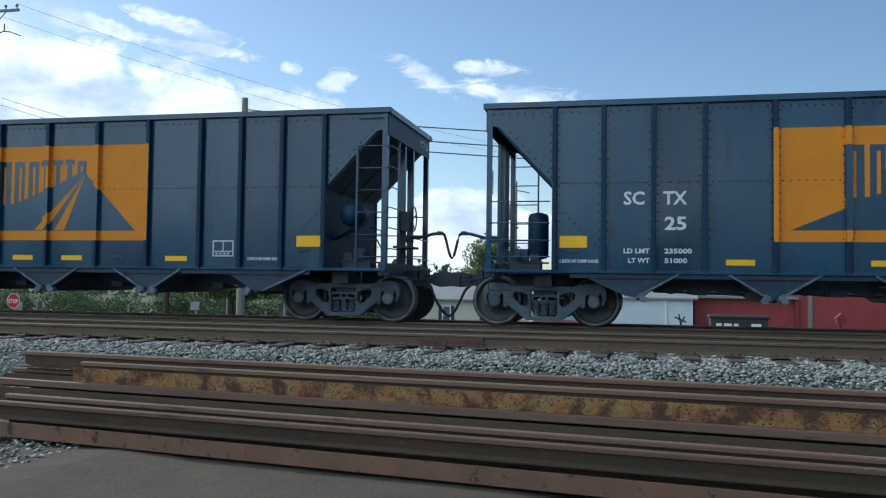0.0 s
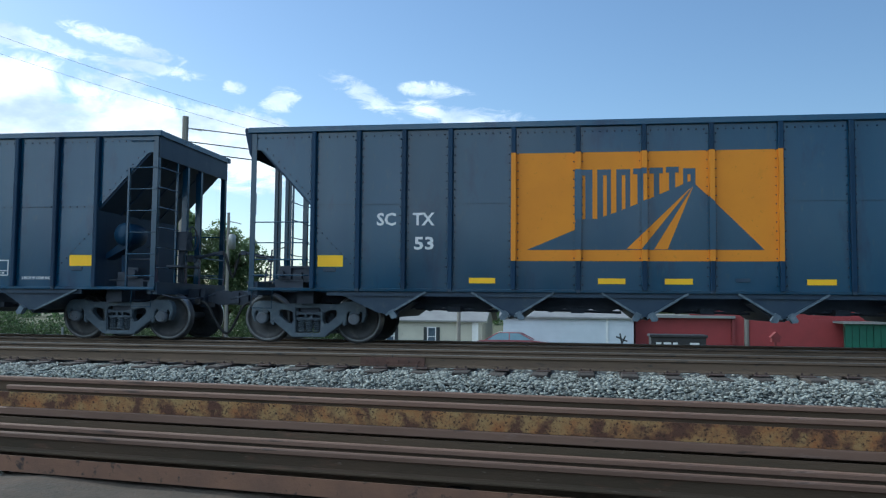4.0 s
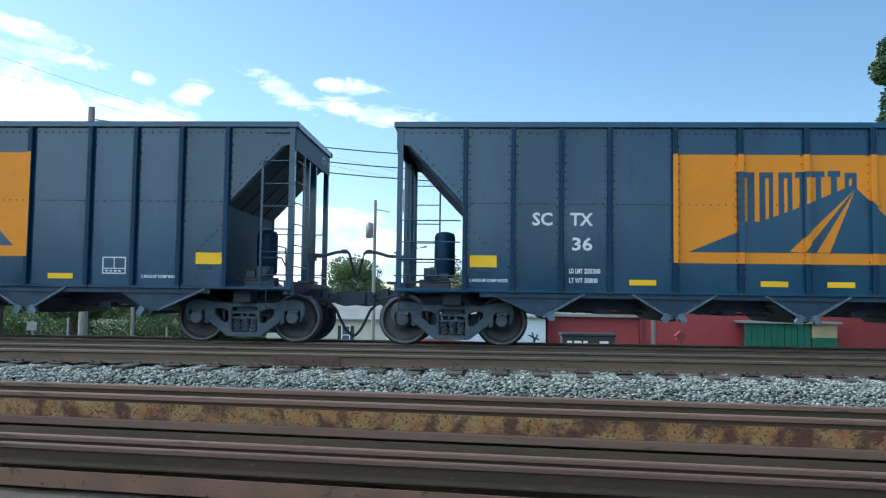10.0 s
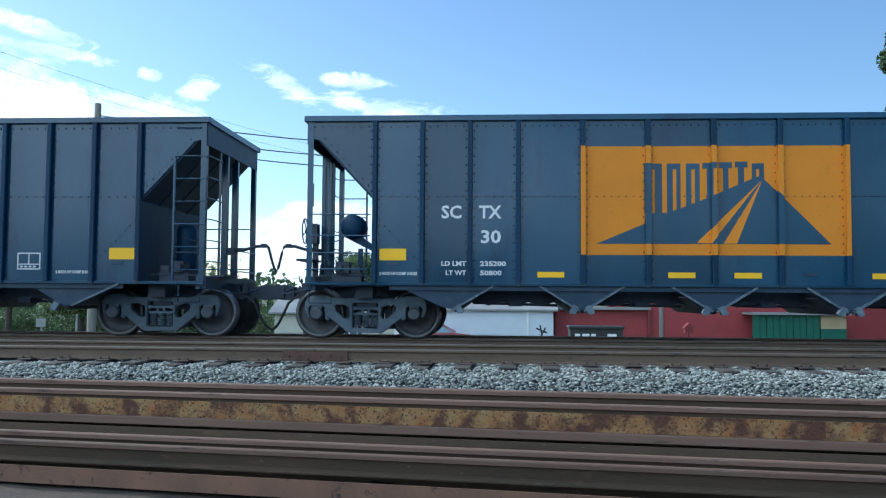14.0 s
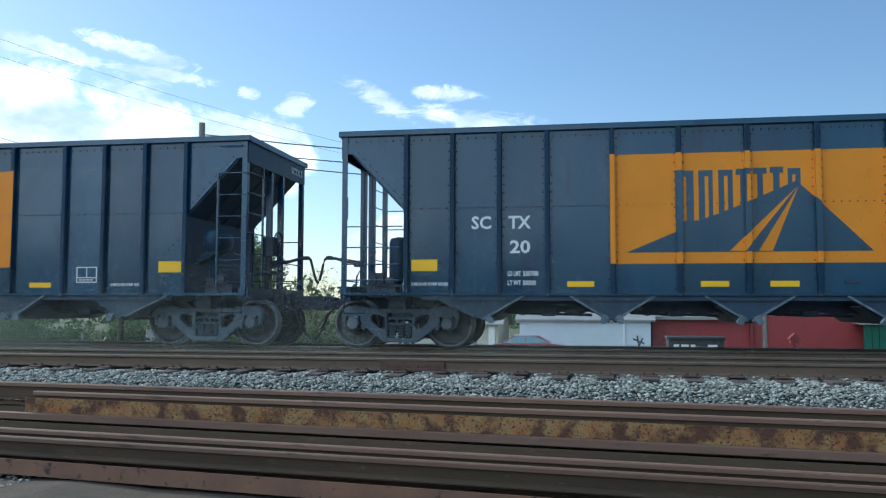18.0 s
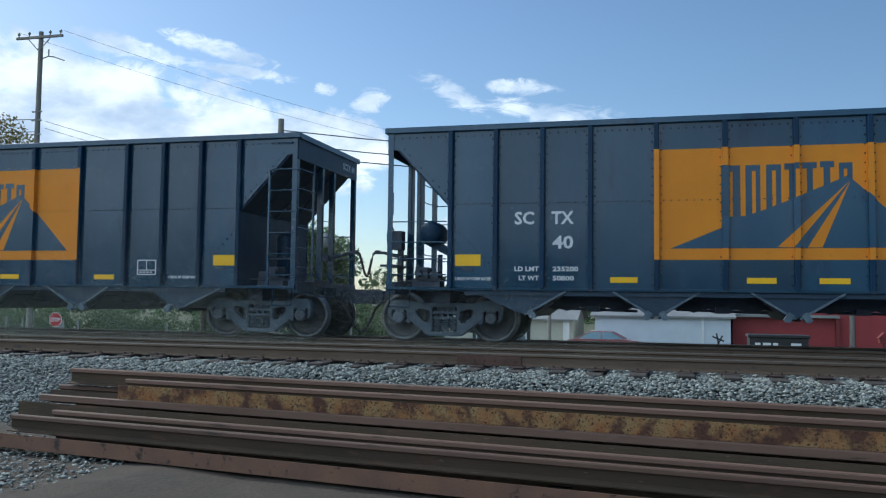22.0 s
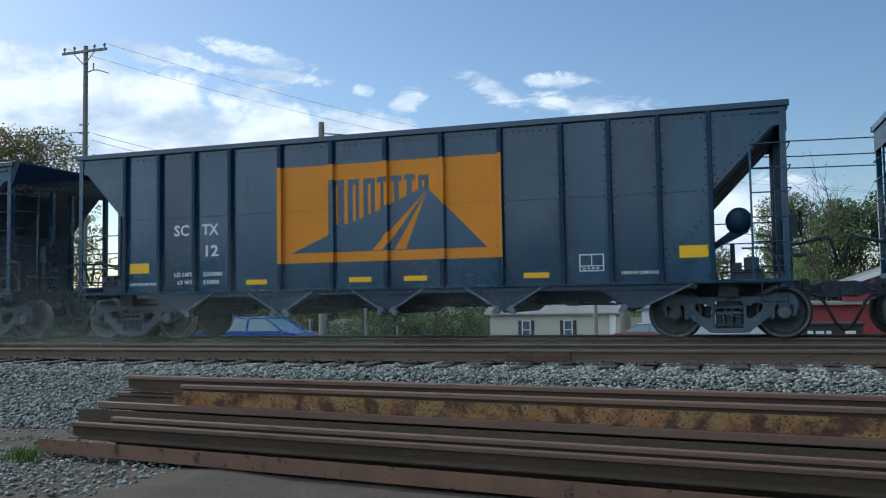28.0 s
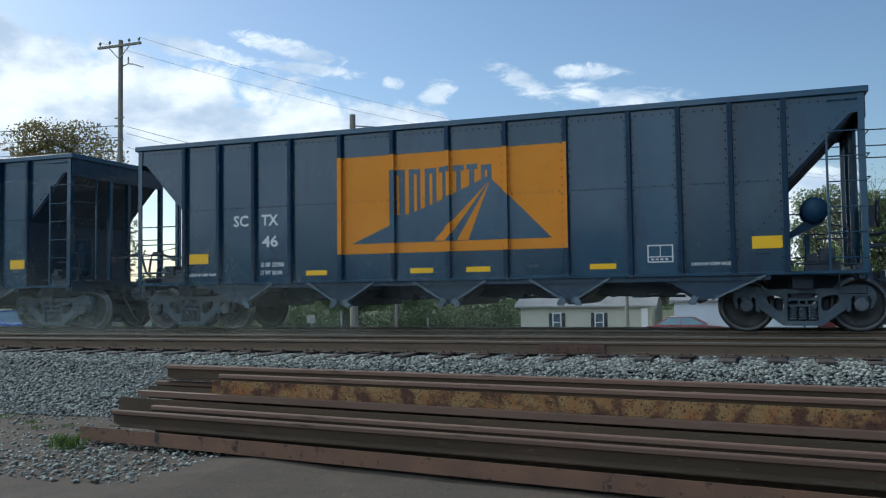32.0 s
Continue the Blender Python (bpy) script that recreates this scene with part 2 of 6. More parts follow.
RUSTTOP = pmat("worn_rusted_head", (0.164, 0.099, 0.071), (0.110, 0.064, 0.046), 2.2, 0.66, bump=0.15, bump_scale=45, c3=(0.21, 0.150, 0.125), spot=(0.6, 0.8), spot_scale=8, stretch=(0.2, 1, 1), rand=0.2, c4=(0.070, 0.045, 0.035), fleck=(0.62, 0.70), fleck_scale=16, gloss=0.3)
FLAKED = pmat("flaked_ochre_rust", (0.275, 0.200, 0.092), (0.255, 0.098, 0.036), 5.0, 0.85, bump=0.5, bump_scale=35, c3=(0.088, 0.044, 0.030), spot=(0.47, 0.58), spot_scale=3.3, stretch=(1.0, 1.0, 0.30), detail=14, c4=(0.048, 0.027, 0.019), fleck=(0.54, 0.66), fleck_scale=42, gloss=0.2)
OLDRUST = pmat("orange_brown_rust", (0.190, 0.098, 0.058), (0.120, 0.066, 0.045), 2.2, 0.85, bump=0.3, bump_scale=30, c3=(0.040, 0.026, 0.022), spot=(0.58, 0.66), spot_scale=7, detail=9)
TIE = pmat("creosoted_tie_wood", (0.030, 0.025, 0.022), (0.055, 0.045, 0.038), 5, 0.9, bump=0.4, bump_scale=50, stretch=(4, 0.4, 4), rand=0.35)
PLATE = pmat("rusty_tie_plate", (0.085, 0.052, 0.043), (0.055, 0.038, 0.033), 8, 0.8, bump=0.2, rand=0.2)


def stone_mat(name, lo, hi, tone):
    mat = pmat(name, lo, hi, 9, 0.85, bump=0.25, bump_scale=60)
    nt = mat.node_tree
    geo, hs, mr = nt.nodes.new("ShaderNodeNewGeometry"), nt.nodes.new("ShaderNodeHueSaturation"), nt.nodes.new("ShaderNodeMapRange")
    bs = nt.nodes["Principled BSDF"]
    old = bs.inputs["Base Color"].links[0].from_socket
    nt.links.new(geo.outputs["Random Per Island"], mr.inputs[0])
    mr.inputs[3].default_value, mr.inputs[4].default_value = tone
    nt.links.new(mr.outputs[0], hs.inputs["Value"])
    nt.links.new(old, hs.inputs["Color"])
    nt.links.new(hs.outputs[0], bs.inputs["Base Color"])
    return mat


STONE = stone_mat("grey_ballast_stone", (0.325, 0.335, 0.300), (0.212, 0.222, 0.200), (0.38, 1.35))
GROUND = pmat("ground_earth_and_grass", (0.060, 0.075, 0.026), (0.085, 0.085, 0.040), 0.35, 0.95, bump=0.4, bump_scale=6, c3=(0.11, 0.095, 0.065), spot=(0.56, 0.70), spot_scale=0.6, detail=9)
BED = pmat("ballast_bed", (0.075, 0.085, 0.085), (0.03, 0.034, 0.036), 22, 0.9, bump=0.9, bump_scale=24, c3=(0.03, 0.033, 0.035), spot=(0.52, 0.62), spot_scale=28)
DIRT = pmat("brown_dirt_and_gravel", (0.070, 0.047, 0.031), (0.036, 0.028, 0.019), 2.2, 0.95, bump=0.7, bump_scale=18, c3=(0.095, 0.090, 0.078), spot=(0.64, 0.70), spot_scale=22, c4=(0.028, 0.026, 0.021), fleck=(0.55, 0.66), fleck_scale=30)
ASPHALT = pmat("grey_asphalt", (0.055, 0.056, 0.060), (0.072, 0.072, 0.074), 1.5, 0.9, bump=0.3, bump_scale=60)
SIDING = pmat("cream_siding", (0.52, 0.50, 0.41), (0.46, 0.44, 0.36), 1.0, 0.6, c4=(0.38, 0.36, 0.30), fleck=(0.62, 0.75), fleck_scale=3)
WHITESIDING = pmat("white_siding", (0.60, 0.64, 0.68), (0.53, 0.57, 0.61), 1.0, 0.55)
REDWALL = pmat("barn_red_siding", (0.30, 0.040, 0.042), (0.24, 0.034, 0.036), 1.2, 0.6)
REDDARK = pmat("dark_red_siding", (0.20, 0.028, 0.030), (0.15, 0.025, 0.026), 1.2, 0.65)
GREENWALL = pmat("green_tarpaulin_wall", (0.015, 0.12, 0.075), (0.010, 0.085, 0.055), 1.5, 0.5, bump=0.3, bump_scale=3)
TANWALL = pmat("tan_board_wall", (0.42, 0.33, 0.19), (0.34, 0.26, 0.15), 2, 0.7)
ROOF = pmat("grey_metal_roof", (0.27, 0.27, 0.26), (0.20, 0.20, 0.20), 0.8, 0.6)
SHUTTER = pmat("dark_shutter", (0.020, 0.026, 0.030), (0.03, 0.035, 0.04), 5, 0.6)
GLASS = pmat("window_pane", (0.10, 0.14, 0.19), (0.06, 0.09, 0.12), 2, 0.06)
TRIM = pmat("white_trim", (0.78, 0.78, 0.76), (0.70, 0.70, 0.68), 3, 0.5)
DUMP = pmat("black_dumpster_paint", (0.018, 0.018, 0.020), (0.035, 0.033, 0.033), 3, 0.55)
CARRED = pmat("maroon_car_paint", (0.33, 0.105, 0.115), (0.28, 0.090, 0.100), 2, 0.16, coat=1.0)
CARBLUE = pmat("blue_car_paint", (0.010, 0.085, 0.46), (0.010, 0.075, 0.40), 2, 0.22, coat=0.8)
CARGLASS = pmat("car_window_pane", (0.16, 0.26, 0.31), (0.12, 0.21, 0.26), 2, 0.05)
CHROME = pmat("bright_metal", (0.6, 0.6, 0.6), (0.5, 0.5, 0.5), 4, 0.25, 0.9)
POLE = pmat("weathered_pole_wood", (0.27, 0.25, 0.22), (0.19, 0.17, 0.15), 3, 0.9, bump=0.3, stretch=(3, 3, 0.3))
WIRE = pmat("black_cable", (0.015, 0.015, 0.016), (0.02, 0.02, 0.02), 5, 0.6)
SIGNRED = pmat("red_sign_sheet", (0.50, 0.018, 0.025), (0.44, 0.016, 0.022), 3, 0.4)
GALV = pmat("galvanised_post", (0.30, 0.31, 0.31), (0.22, 0.23, 0.23), 4, 0.5, 0.4)
BARK = pmat("tree_bark", (0.085, 0.065, 0.048), (0.05, 0.04, 0.03), 5, 0.95, bump=0.5, bump_scale=12, stretch=(2, 2, 0.4))


def leaf_mat(name, lo, hi, tone=(0.75, 1.25), through_light=0.45):
    mat = stone_mat(name, lo, hi, tone)
    nt = mat.node_tree
    bs, out = nt.nodes["Principled BSDF"], nt.nodes["Material Output"]
    bs.inputs["Roughness"].default_value = 0.6
    tr, mx = nt.nodes.new("ShaderNodeBsdfTranslucent"), nt.nodes.new("ShaderNodeMixShader")
    nt.links.new(bs.inputs["Base Color"].links[0].from_socket, tr.inputs[0])
    mx.inputs[0].default_value = through_light
    nt.links.new(bs.outputs[0], mx.inputs[1])
    nt.links.new(tr.outputs[0], mx.inputs[2])
    nt.links.new(mx.outputs[0], out.inputs[0])
    return mat


LEAF = leaf_mat("green_leaves", (0.115, 0.175, 0.075), (0.165, 0.220, 0.100), (0.65, 1.35), 0.6)
LEAF_DARK = leaf_mat("dark_green_leaves", (0.050, 0.092, 0.040), (0.075, 0.115, 0.046), (0.6, 1.3), 0.45)
LEAF_AUTUMN = leaf_mat("yellowing_leaves", (0.19, 0.17, 0.075), (0.15, 0.13, 0.055), (0.7, 1.3), 0.6)
LEAF_PALE = leaf_mat("pale_green_leaves", (0.15, 0.18, 0.095), (0.19, 0.20, 0.11), (0.7, 1.3), 0.6)
DUST = leaf_mat("pale_dust", (0.62, 0.66, 0.56), (0.56, 0.60, 0.51), (0.9, 1.1), 0.5)
GRASS = leaf_mat("grass_blades", (0.10, 0.16, 0.035), (0.06, 0.11, 0.025))

# ---------------------------------------------------------------- mesh helpers


def box(bm, x0, x1, y0, y1, z0, z1, mi=0):
    v = [bm.verts.new(p) for p in ((x0, y0, z0), (x1, y0, z0), (x1, y1, z0), (x0, y1, z0), (x0, y0, z1), (x1, y0, z1), (x1, y1, z1), (x0, y1, z1))]
    for q in ((3, 2, 1, 0), (4, 5, 6, 7), (0, 1, 5, 4), (1, 2, 6, 5), (2, 3, 7, 6), (3, 0, 4, 7)):
        bm.faces.new([v[i] for i in q]).material_index = mi


def bbox(bm, x0, x1, y0, y1, z0, z1, r=0.01):
    """A box with bevelled edges."""
    b2 = bmesh.new()
    box(b2, x0, x1, y0, y1, z0, z1)
    bmesh.ops.bevel(b2, geom=b2.edges[:], offset=r, segments=1, affect="EDGES")
    merge(bm, b2)


def merge(bm, b2, m=None):
    if m is not None:
        bmesh.ops.transform(b2, matrix=m, verts=b2.verts[:])
    me = bpy.data.meshes.new("tmp")
    b2.to_mesh(me)
    b2.free()
    bm.from_mesh(me)
    bpy.data.meshes.remove(me)


def prism(bm, poly, y0, y1, mi=0):
    """A polygon of (x, z), pulled from y0 to y1."""
    a = [bm.verts.new((x, y0, z)) for x, z in poly]
    b = [bm.verts.new((x, y1, z)) for x, z in poly]
    n = len(poly)
    for i in range(n):
        bm.faces.new((a[i], a[(i + 1) % n], b[(i + 1) % n], b[i])).material_index = mi
    bm.faces.new(a[::-1]).material_index = mi
    bm.faces.new(b).material_index = mi


def rod(bm, p, q, r, seg=8, r2=None):
    p, q = Vector(p), Vector(q)
    d = q - p
    rot = d.to_track_quat("Z", "Y").to_matrix().to_4x4()
    bmesh.ops.create_cone(bm, cap_ends=True, segments=seg, radius1=r, radius2=r if r2 is None else r2, depth=d.length, matrix=Matrix.Translation((p + q) / 2) @ rot)


def tube(bm, pts, r, seg=6):
    """A round bar through several points."""
    pts = [Vector(p) for p in pts]
    rings = []
    for i, p in enumerate(pts):
        d = (pts[min(i + 1, len(pts) - 1)] - pts[max(i - 1, 0)]).normalized()
        a = d.cross(Vector((0, 0, 1)) if abs(d.z) < 0.9 else Vector((1, 0, 0))).normalized()
        b = d.cross(a)
        rings.append([bm.verts.new(p + a * r * math.cos(k * 2 * math.pi / seg) + b * r * math.sin(k * 2 * math.pi / seg)) for k in range(seg)])
    for r0, r1 in zip(rings, rings[1:]):
        for k in range(seg):
            bm.faces.new((r0[k], r0[(k + 1) % seg], r1[(k + 1) % seg], r1[k]))
    bm.faces.new(rings[0][::-1])
    bm.faces.new(rings[-1])


def lathe(bm, prof, seg=32, axis="y", c=(0, 0, 0), mi=None):
    """A profile of (radius, distance along the axis), turned about the axis."""
    rings = []
    for r, h in prof:
        ring = []
        for k in range(seg):
            a = 2 * math.pi * k / seg
            u, w = r * math.cos(a), r * math.sin(a)
            ring.append(bm.verts.new((c[0] + u, c[1] + h, c[2] + w) if axis == "y" else ((c[0] + u, c[1] + w, c[2] + h) if axis == "z" else (c[0] + h, c[1] + u, c[2] + w))))
        rings.append(ring)
    for i, (a, b) in enumerate(zip(rings, rings[1:])):
        for k in range(seg):
            f = bm.faces.new((a[k], a[(k + 1) % seg], b[(k + 1) % seg], b[k]))
            f.smooth = True
            if mi:
                f.material_index = mi[i]
    bm.faces.new(rings[0])
    bm.faces.new(rings[-1][::-1])


def part(name, bm, material, parent=None, label="", at=None, smooth=False):
    bmesh.ops.recalc_face_normals(bm, faces=bm.faces[:])
    me = bpy.data.meshes.new(name)
    bm.to_mesh(me)
    bm.free()
    for m in material if isinstance(material, (list, tuple)) else (material,):
        me.materials.append(m)
    if smooth:
        me.polygons.foreach_set("use_smooth", [True] * len(me.polygons))
    ob = new(name, me)
    if parent is not None:
        ob.parent = parent
    if at is not None:
        ob.matrix_basis = at
    if label:
        ob["label"] = label
    return ob


def again(ob, m, parent=None):
    """The same piece once more, on the same mesh."""
    o = new(ob.name.split(".")[0], ob.data)
    o.parent = parent if parent is not None else ob.parent
    o.matrix_basis = m
    return o


def mesh_of(name, verts, faces, mats, mi=None):
    me = bpy.data.meshes.new(name)
    me.from_pydata(verts, [], faces)
    for m in mats:
        me.materials.append(m)
    if mi is not None:
        me.polygons.foreach_set("material_index", mi)
    return me


GLYPHS = {}


def text_mesh(words, size, bold=0.0, space=1.0):
    key = (words, size, bold, space)
    if key not in GLYPHS:
        cu = bpy.data.curves.new("lettering", "FONT")
        cu.body, cu.size, cu.extrude, cu.offset, cu.resolution_u, cu.space_character = words, size, 0.0015, bold, 2, space
        ob = new("lettering", cu)
        bpy.context.view_layer.update()
        me = bpy.data.meshes.new_from_object(ob.evaluated_get(bpy.context.evaluated_depsgraph_get()))
        me.materials.clear()
        me.materials.append(WHITE)
        bpy.data.objects.remove(ob)
        bpy.data.curves.remove(cu)
        GLYPHS[key] = me
    return GLYPHS[key]


def lettering(words, size, x, y, z, parent, name="lettering", bold=0.0, turn=0.0, space=1.0, width=None):
    """White stencilled words facing -y (or turned about z), lower left at x, y, z."""
    me = text_mesh(words, size, bold, space)
    ob = new(name, me)
    ob.parent = parent
    s = 1.0
    if width:
        s = width / max(v.co.x for v in me.vertices)
    ob.matrix_basis = pose(x, y, z, 90, 0, turn) @ Matrix.Diagonal((s, 1, 1, 1))
    return ob

# ---------------------------------------------------------------- ground and track bed
RUN = [(-400, -0.96), (8.5, -0.96), (9.65, -0.92), (10.80, -0.268), (11.10, -0.192), (11.5, -0.186), (13.9, -0.180), (14.4, -0.29), (15.2, -0.24), (18.2, -0.24), (18.7, -0.24), (21.5, -1.15), (24.0, -1.26), (31.0, -1.26),
       (40.0, -2.5), (66.0, -3.0), (4000, -3.0)]
YS, ZS = [r[0] for r in RUN], [r[1] for r in RUN]


def ground_z(x, y):
    return float(np.interp(y, YS, ZS))


def make_ground():
    xs = np.concatenate([[-3000, -800, -250, -120], np.arange(-80, 41, 1.0), [60, 120, 250, 800, 3000]])
    ys = np.concatenate([[-800, -200, -60, -20, -5, 0, 3, 5], np.arange(6.5, 19.6, 0.35), [20.5, 21.5, 23, 25.5, 28, 32, 34, 36, 38, 40, 44, 50, 56, 62, 66, 75, 90, 140, 300, 900, 3000]])
    verts, faces, mi = [], [], []
    for y in ys:
        for x in xs:
            z = ground_z(x, y)
            if -80 < x < 40 and 6 < y < 11:
                z += 0.05 * noise.noise((x * 0.7, y * 0.9, 0)) + 0.02 * noise.noise((x * 3, y * 3, 4))
            verts.append((x, y, z))
    w = len(xs)
    for j in range(len(ys) - 1):
        for i in range(w - 1):
            faces.append((j * w + i, j * w + i + 1, (j + 1) * w + i + 1, (j + 1) * w + i))
            yc = (ys[j] + ys[j + 1]) / 2
            edge = 9.75 + 0.2 * math.sin(xs[i] * 0.8)
            mi.append(0 if yc > 19.6 or yc < 2 else (1 if yc > edge else 2))
    ob = new("ground", mesh_of("ground", verts, faces, [GROUND, BED, DIRT], mi))
    tagged(ob, "grassy earth with a grey ballast bed and a dirt verge", "ground", kind="structure")


make_ground()
bm = bmesh.new()
box(bm, -260, 260, 24.4, 30.2, -1.30, -1.22)
tagged(part("road", bm, ASPHALT), "grey asphalt road running beyond the railway tracks", "road", kind="structure")


def rail_profile(h=0.171):
    """Half outline of a flat-bottomed rail: (y, z) with the top at z = 0."""
    a, b = (0.036, 0.070) if h < 0.175 else (0.038, 0.076)
    right = [(a * 0.80, 0.0), (a, -0.010), (a, -0.034 if h < 0.175 else -0.043), (0.009, -0.048 if h < 0.175 else -0.054), (0.008, -h + 0.035), (0.030, -h + 0.022), (b, -h + 0.011), (b, -h)]
    return right + [(-y, z) for y, z in right[::-1]]


def rail_mesh(name, x0, x1, h=0.171, mats=None, cuts=1):
    prof = rail_profile(h)
    n = len(prof)
    verts, faces, mi = [], [], []
    xs = np.linspace(x0, x1, cuts + 1)
    for x in xs:
        verts += [(x, y, z) for y, z in prof]
    for c in range(cuts):
        for i in range(n):
            j = (i + 1) % n
            faces.append((c * n + i, c * n + j, (c + 1) * n + j, (c + 1) * n + i))
            mi.append(1 if i in (0, n - 2, n - 1) else 0)
    faces.append(tuple(range(n)))
    faces.append(tuple(range(cuts * n, cuts * n + n))[::-1])
    mi += [0, 0]
    me = mesh_of(name, verts, faces, mats, mi)
    b = bmesh.new()
    b.from_mesh(me)
    bmesh.ops.recalc_face_normals(b, faces=b.faces[:])
    b.to_mesh(me)
    b.free()
    return me


NEAR_Y, TRAIN_Y = 12.47, 16.75
JOINT_X = (-2.95, -2.04)


def track(cy, label, z=0.0):
    t = tagged(new("railway_track"), label, "track", kind="structure")
    t.location = (0, cy, z)
    for s in (-0.7175, 0.7175):
        r = new("rail", rail_mesh("rail", -220, 220, mats=[RAILSIDE, RAILTOP], cuts=4))
        r.parent, r.location = t, (0, s, 0)
    return t


near_track = track(NEAR_Y, "empty near track of brown rails on dark ties", 0.05)
train_track = track(TRAIN_Y, "track of brown steel rails that carries the hopper train")


def joint_bar(parent, x0, x1, y):
    bm = bmesh.new()
    prism(bm, [(x0, -0.040), (x1, -0.040), (x1, -0.150), (x0, -0.150)], y - 0.050, y - 0.010)
    box(bm, x0, x1, y - 0.075, y - 0.01, -0.158, -0.138)
    j = part("joint_bar", bm, JOINT, parent, "rusty red-brown bolted joint bar")
    for i in range(6):
        x = x0 + 0.09 + i * (x1 - x0 - 0.18) / 5
        b = bmesh.new()
        rod(b, (x, y - 0.075, -0.095), (x, y - 0.045, -0.095), 0.018, 6)
        part("track_bolt", b, JOINT, j)


joint_bar(near_track, JOINT_X[0], JOINT_X[1], -0.7175)
# the gap between the two rail ends
bm = bmesh.new()
box(bm, -2.505, -2.492, -0.756, -0.752, -0.034, -0.002)
part("rail_gap", bm, BLACK, near_track, "dark gap between two rail ends")


# ---------------------------------------------------------------- the stock rails piled in the foreground
PILE_YAW = -7.2
pile_at = pose(0, 0, 0, 0, 0, PILE_YAW)


def stock_rail(x0, x1, y, z, lie=0.0, face=None, label="", swing=0.0, h=0.181):
    """One loose rail of the pile: y, z place the middle of its head (or, lying, of its base); lie turns it about its length."""
    ob = new("stock_rail")
    ob.matrix_basis = pile_at @ pose(0, y, z, lie, 0, swing)
    outline = rail_profile(h)
    pieces = (("head", [outline[i] for i in (0, 1, 2, 3, -4, -3, -2, -1)], RUSTTOP), ("web", [(0.0088, -0.0535), (0.0082, -h + 0.0345), (-0.0082, -h + 0.0345), (-0.0088, -0.0535)], RUST),
              ("base", [outline[i] for i in (4, 5, 6, 7, -8, -7, -6, -5)], face or RUST))
    for name, prof, mat in pieces:
        n, xs = len(prof), np.linspace(x0, x1, 13)
        verts = [(xx, yy, zz) for xx in xs for yy, zz in prof]
        faces = [(c * n + i, c * n + (i + 1) % n, (c + 1) * n + (i + 1) % n, (c + 1) * n + i) for c in range(12) for i in range(n)]
        faces += [tuple(range(n)), tuple(range(12 * n, 13 * n))[::-1]]
        b = bmesh.new()
        tmp = mesh_of(name, verts, faces, [mat])
        b.from_mesh(tmp)
        bpy.data.meshes.remove(tmp)
        part(name, b, mat, ob)
    tagged(ob, label or "long rusted steel rail lying in a pile", "rail", "stock rail pile")
    return ob



# ---------------------------------------------------------------- the hopper cars
E_BAY, A_BAY, B_BAY = 1.226, 0.853, 1.135
BAYS = [E_BAY] + [A_BAY] * 3 + [B_BAY] * 6 + [A_BAY] * 3 + [E_BAY]
POSTS = [sum(BAYS[:i]) for i in range(15)]
LB, PITCH = POSTS[14], 16.254
SIDE = -1.60
Z_SILL, Z_TOP, Z_MID = 0.995, 3.89, 2.48
TRUCK_X, HALF_BASE = 0.995, 0.905
AXLES = (TRUCK_X - HALF_BASE, TRUCK_X + HALF_BASE, LB - TRUCK_X - HALF_BASE, LB - TRUCK_X + HALF_BASE)
R_WHEEL = 0.457


def clip_x(poly, x0, x1):
    """The piece of a convex polygon of (x, z) between x0 and x1."""
    for lim, sign in ((x0, 1), (x1, -1)):
        out = []
        for i, p in enumerate(poly):
            q = poly[(i + 1) % len(poly)]
            ip, iq = sign * (p[0] - lim) >= 0, sign * (q[0] - lim) >= 0
            if ip:
                out.append(p)
            if ip != iq:
                f = (lim - p[0]) / (q[0] - p[0])
                out.append((lim, p[1] + f * (q[1] - p[1])))
        poly = out
        if len(poly) < 3:
            return []
    return poly


POST_W, POST_D = 0.085, 0.09


def paint_shapes(bm, polys, lift):
    """Flat coats of paint that follow the panels and the posts."""
    for poly in polys:
        for i in range(4, 11):
            a, b = POSTS[i] + POST_W / 2 + lift, POSTS[i + 1] - POST_W / 2 - lift
            piece = clip_x(poly, a, b)
            if piece:
                prism(bm, piece, SIDE - lift, SIDE + 0.001)
            piece = clip_x(poly, POSTS[i] - POST_W / 2 - lift, POSTS[i] + POST_W / 2 + lift)
            if piece:
                prism(bm, piece, SIDE - POST_D - lift, SIDE + 0.001)


def hill_sheet(outline):
    """One coat of paint under a roofline of (x, z), folded over the posts; the first and last points are its feet."""
    b = bmesh.new()
    xs, zs = [p[0] for p in outline], [p[1] for p in outline]
    foot, lift = min(zs), 0.006
    edges = [(x, s) for x in POSTS[4:11] for s in (x - POST_W / 2 - lift, x + POST_W / 2 + lift)]
    stops = sorted({*xs, *[s for _, s in edges if xs[0] < s < xs[-1]]})

    def depth(x):
        return SIDE - lift - (POST_D if any(abs(x - p) < POST_W / 2 + lift for p in POSTS[4:11]) else 0.0)

    last = None
    for x0, x1 in zip(stops, stops[1:]):
        y = depth((x0 + x1) / 2)
        cols = []
        for x in (x0, x1):
            top = float(np.interp(x, xs, zs))
            cols.append((b.verts.new((x, y, foot)), b.verts.new((x, y, max(top, foot + 0.002)))))
        if last is not None:
            if abs(last[0].co.y - y) > 0.01:
                b.faces.new((last[0], cols[0][0], cols[0][1], last[1]))
            else:
                for old, fresh in zip(last, cols[0]):
                    bmesh.ops.pointmerge(b, verts=[old, fresh], merge_co=old.co)
                cols[0] = last
        b.faces.new((cols[0][0], cols[1][0], cols[1][1], cols[0][1]))
        last = cols[1]
    return b


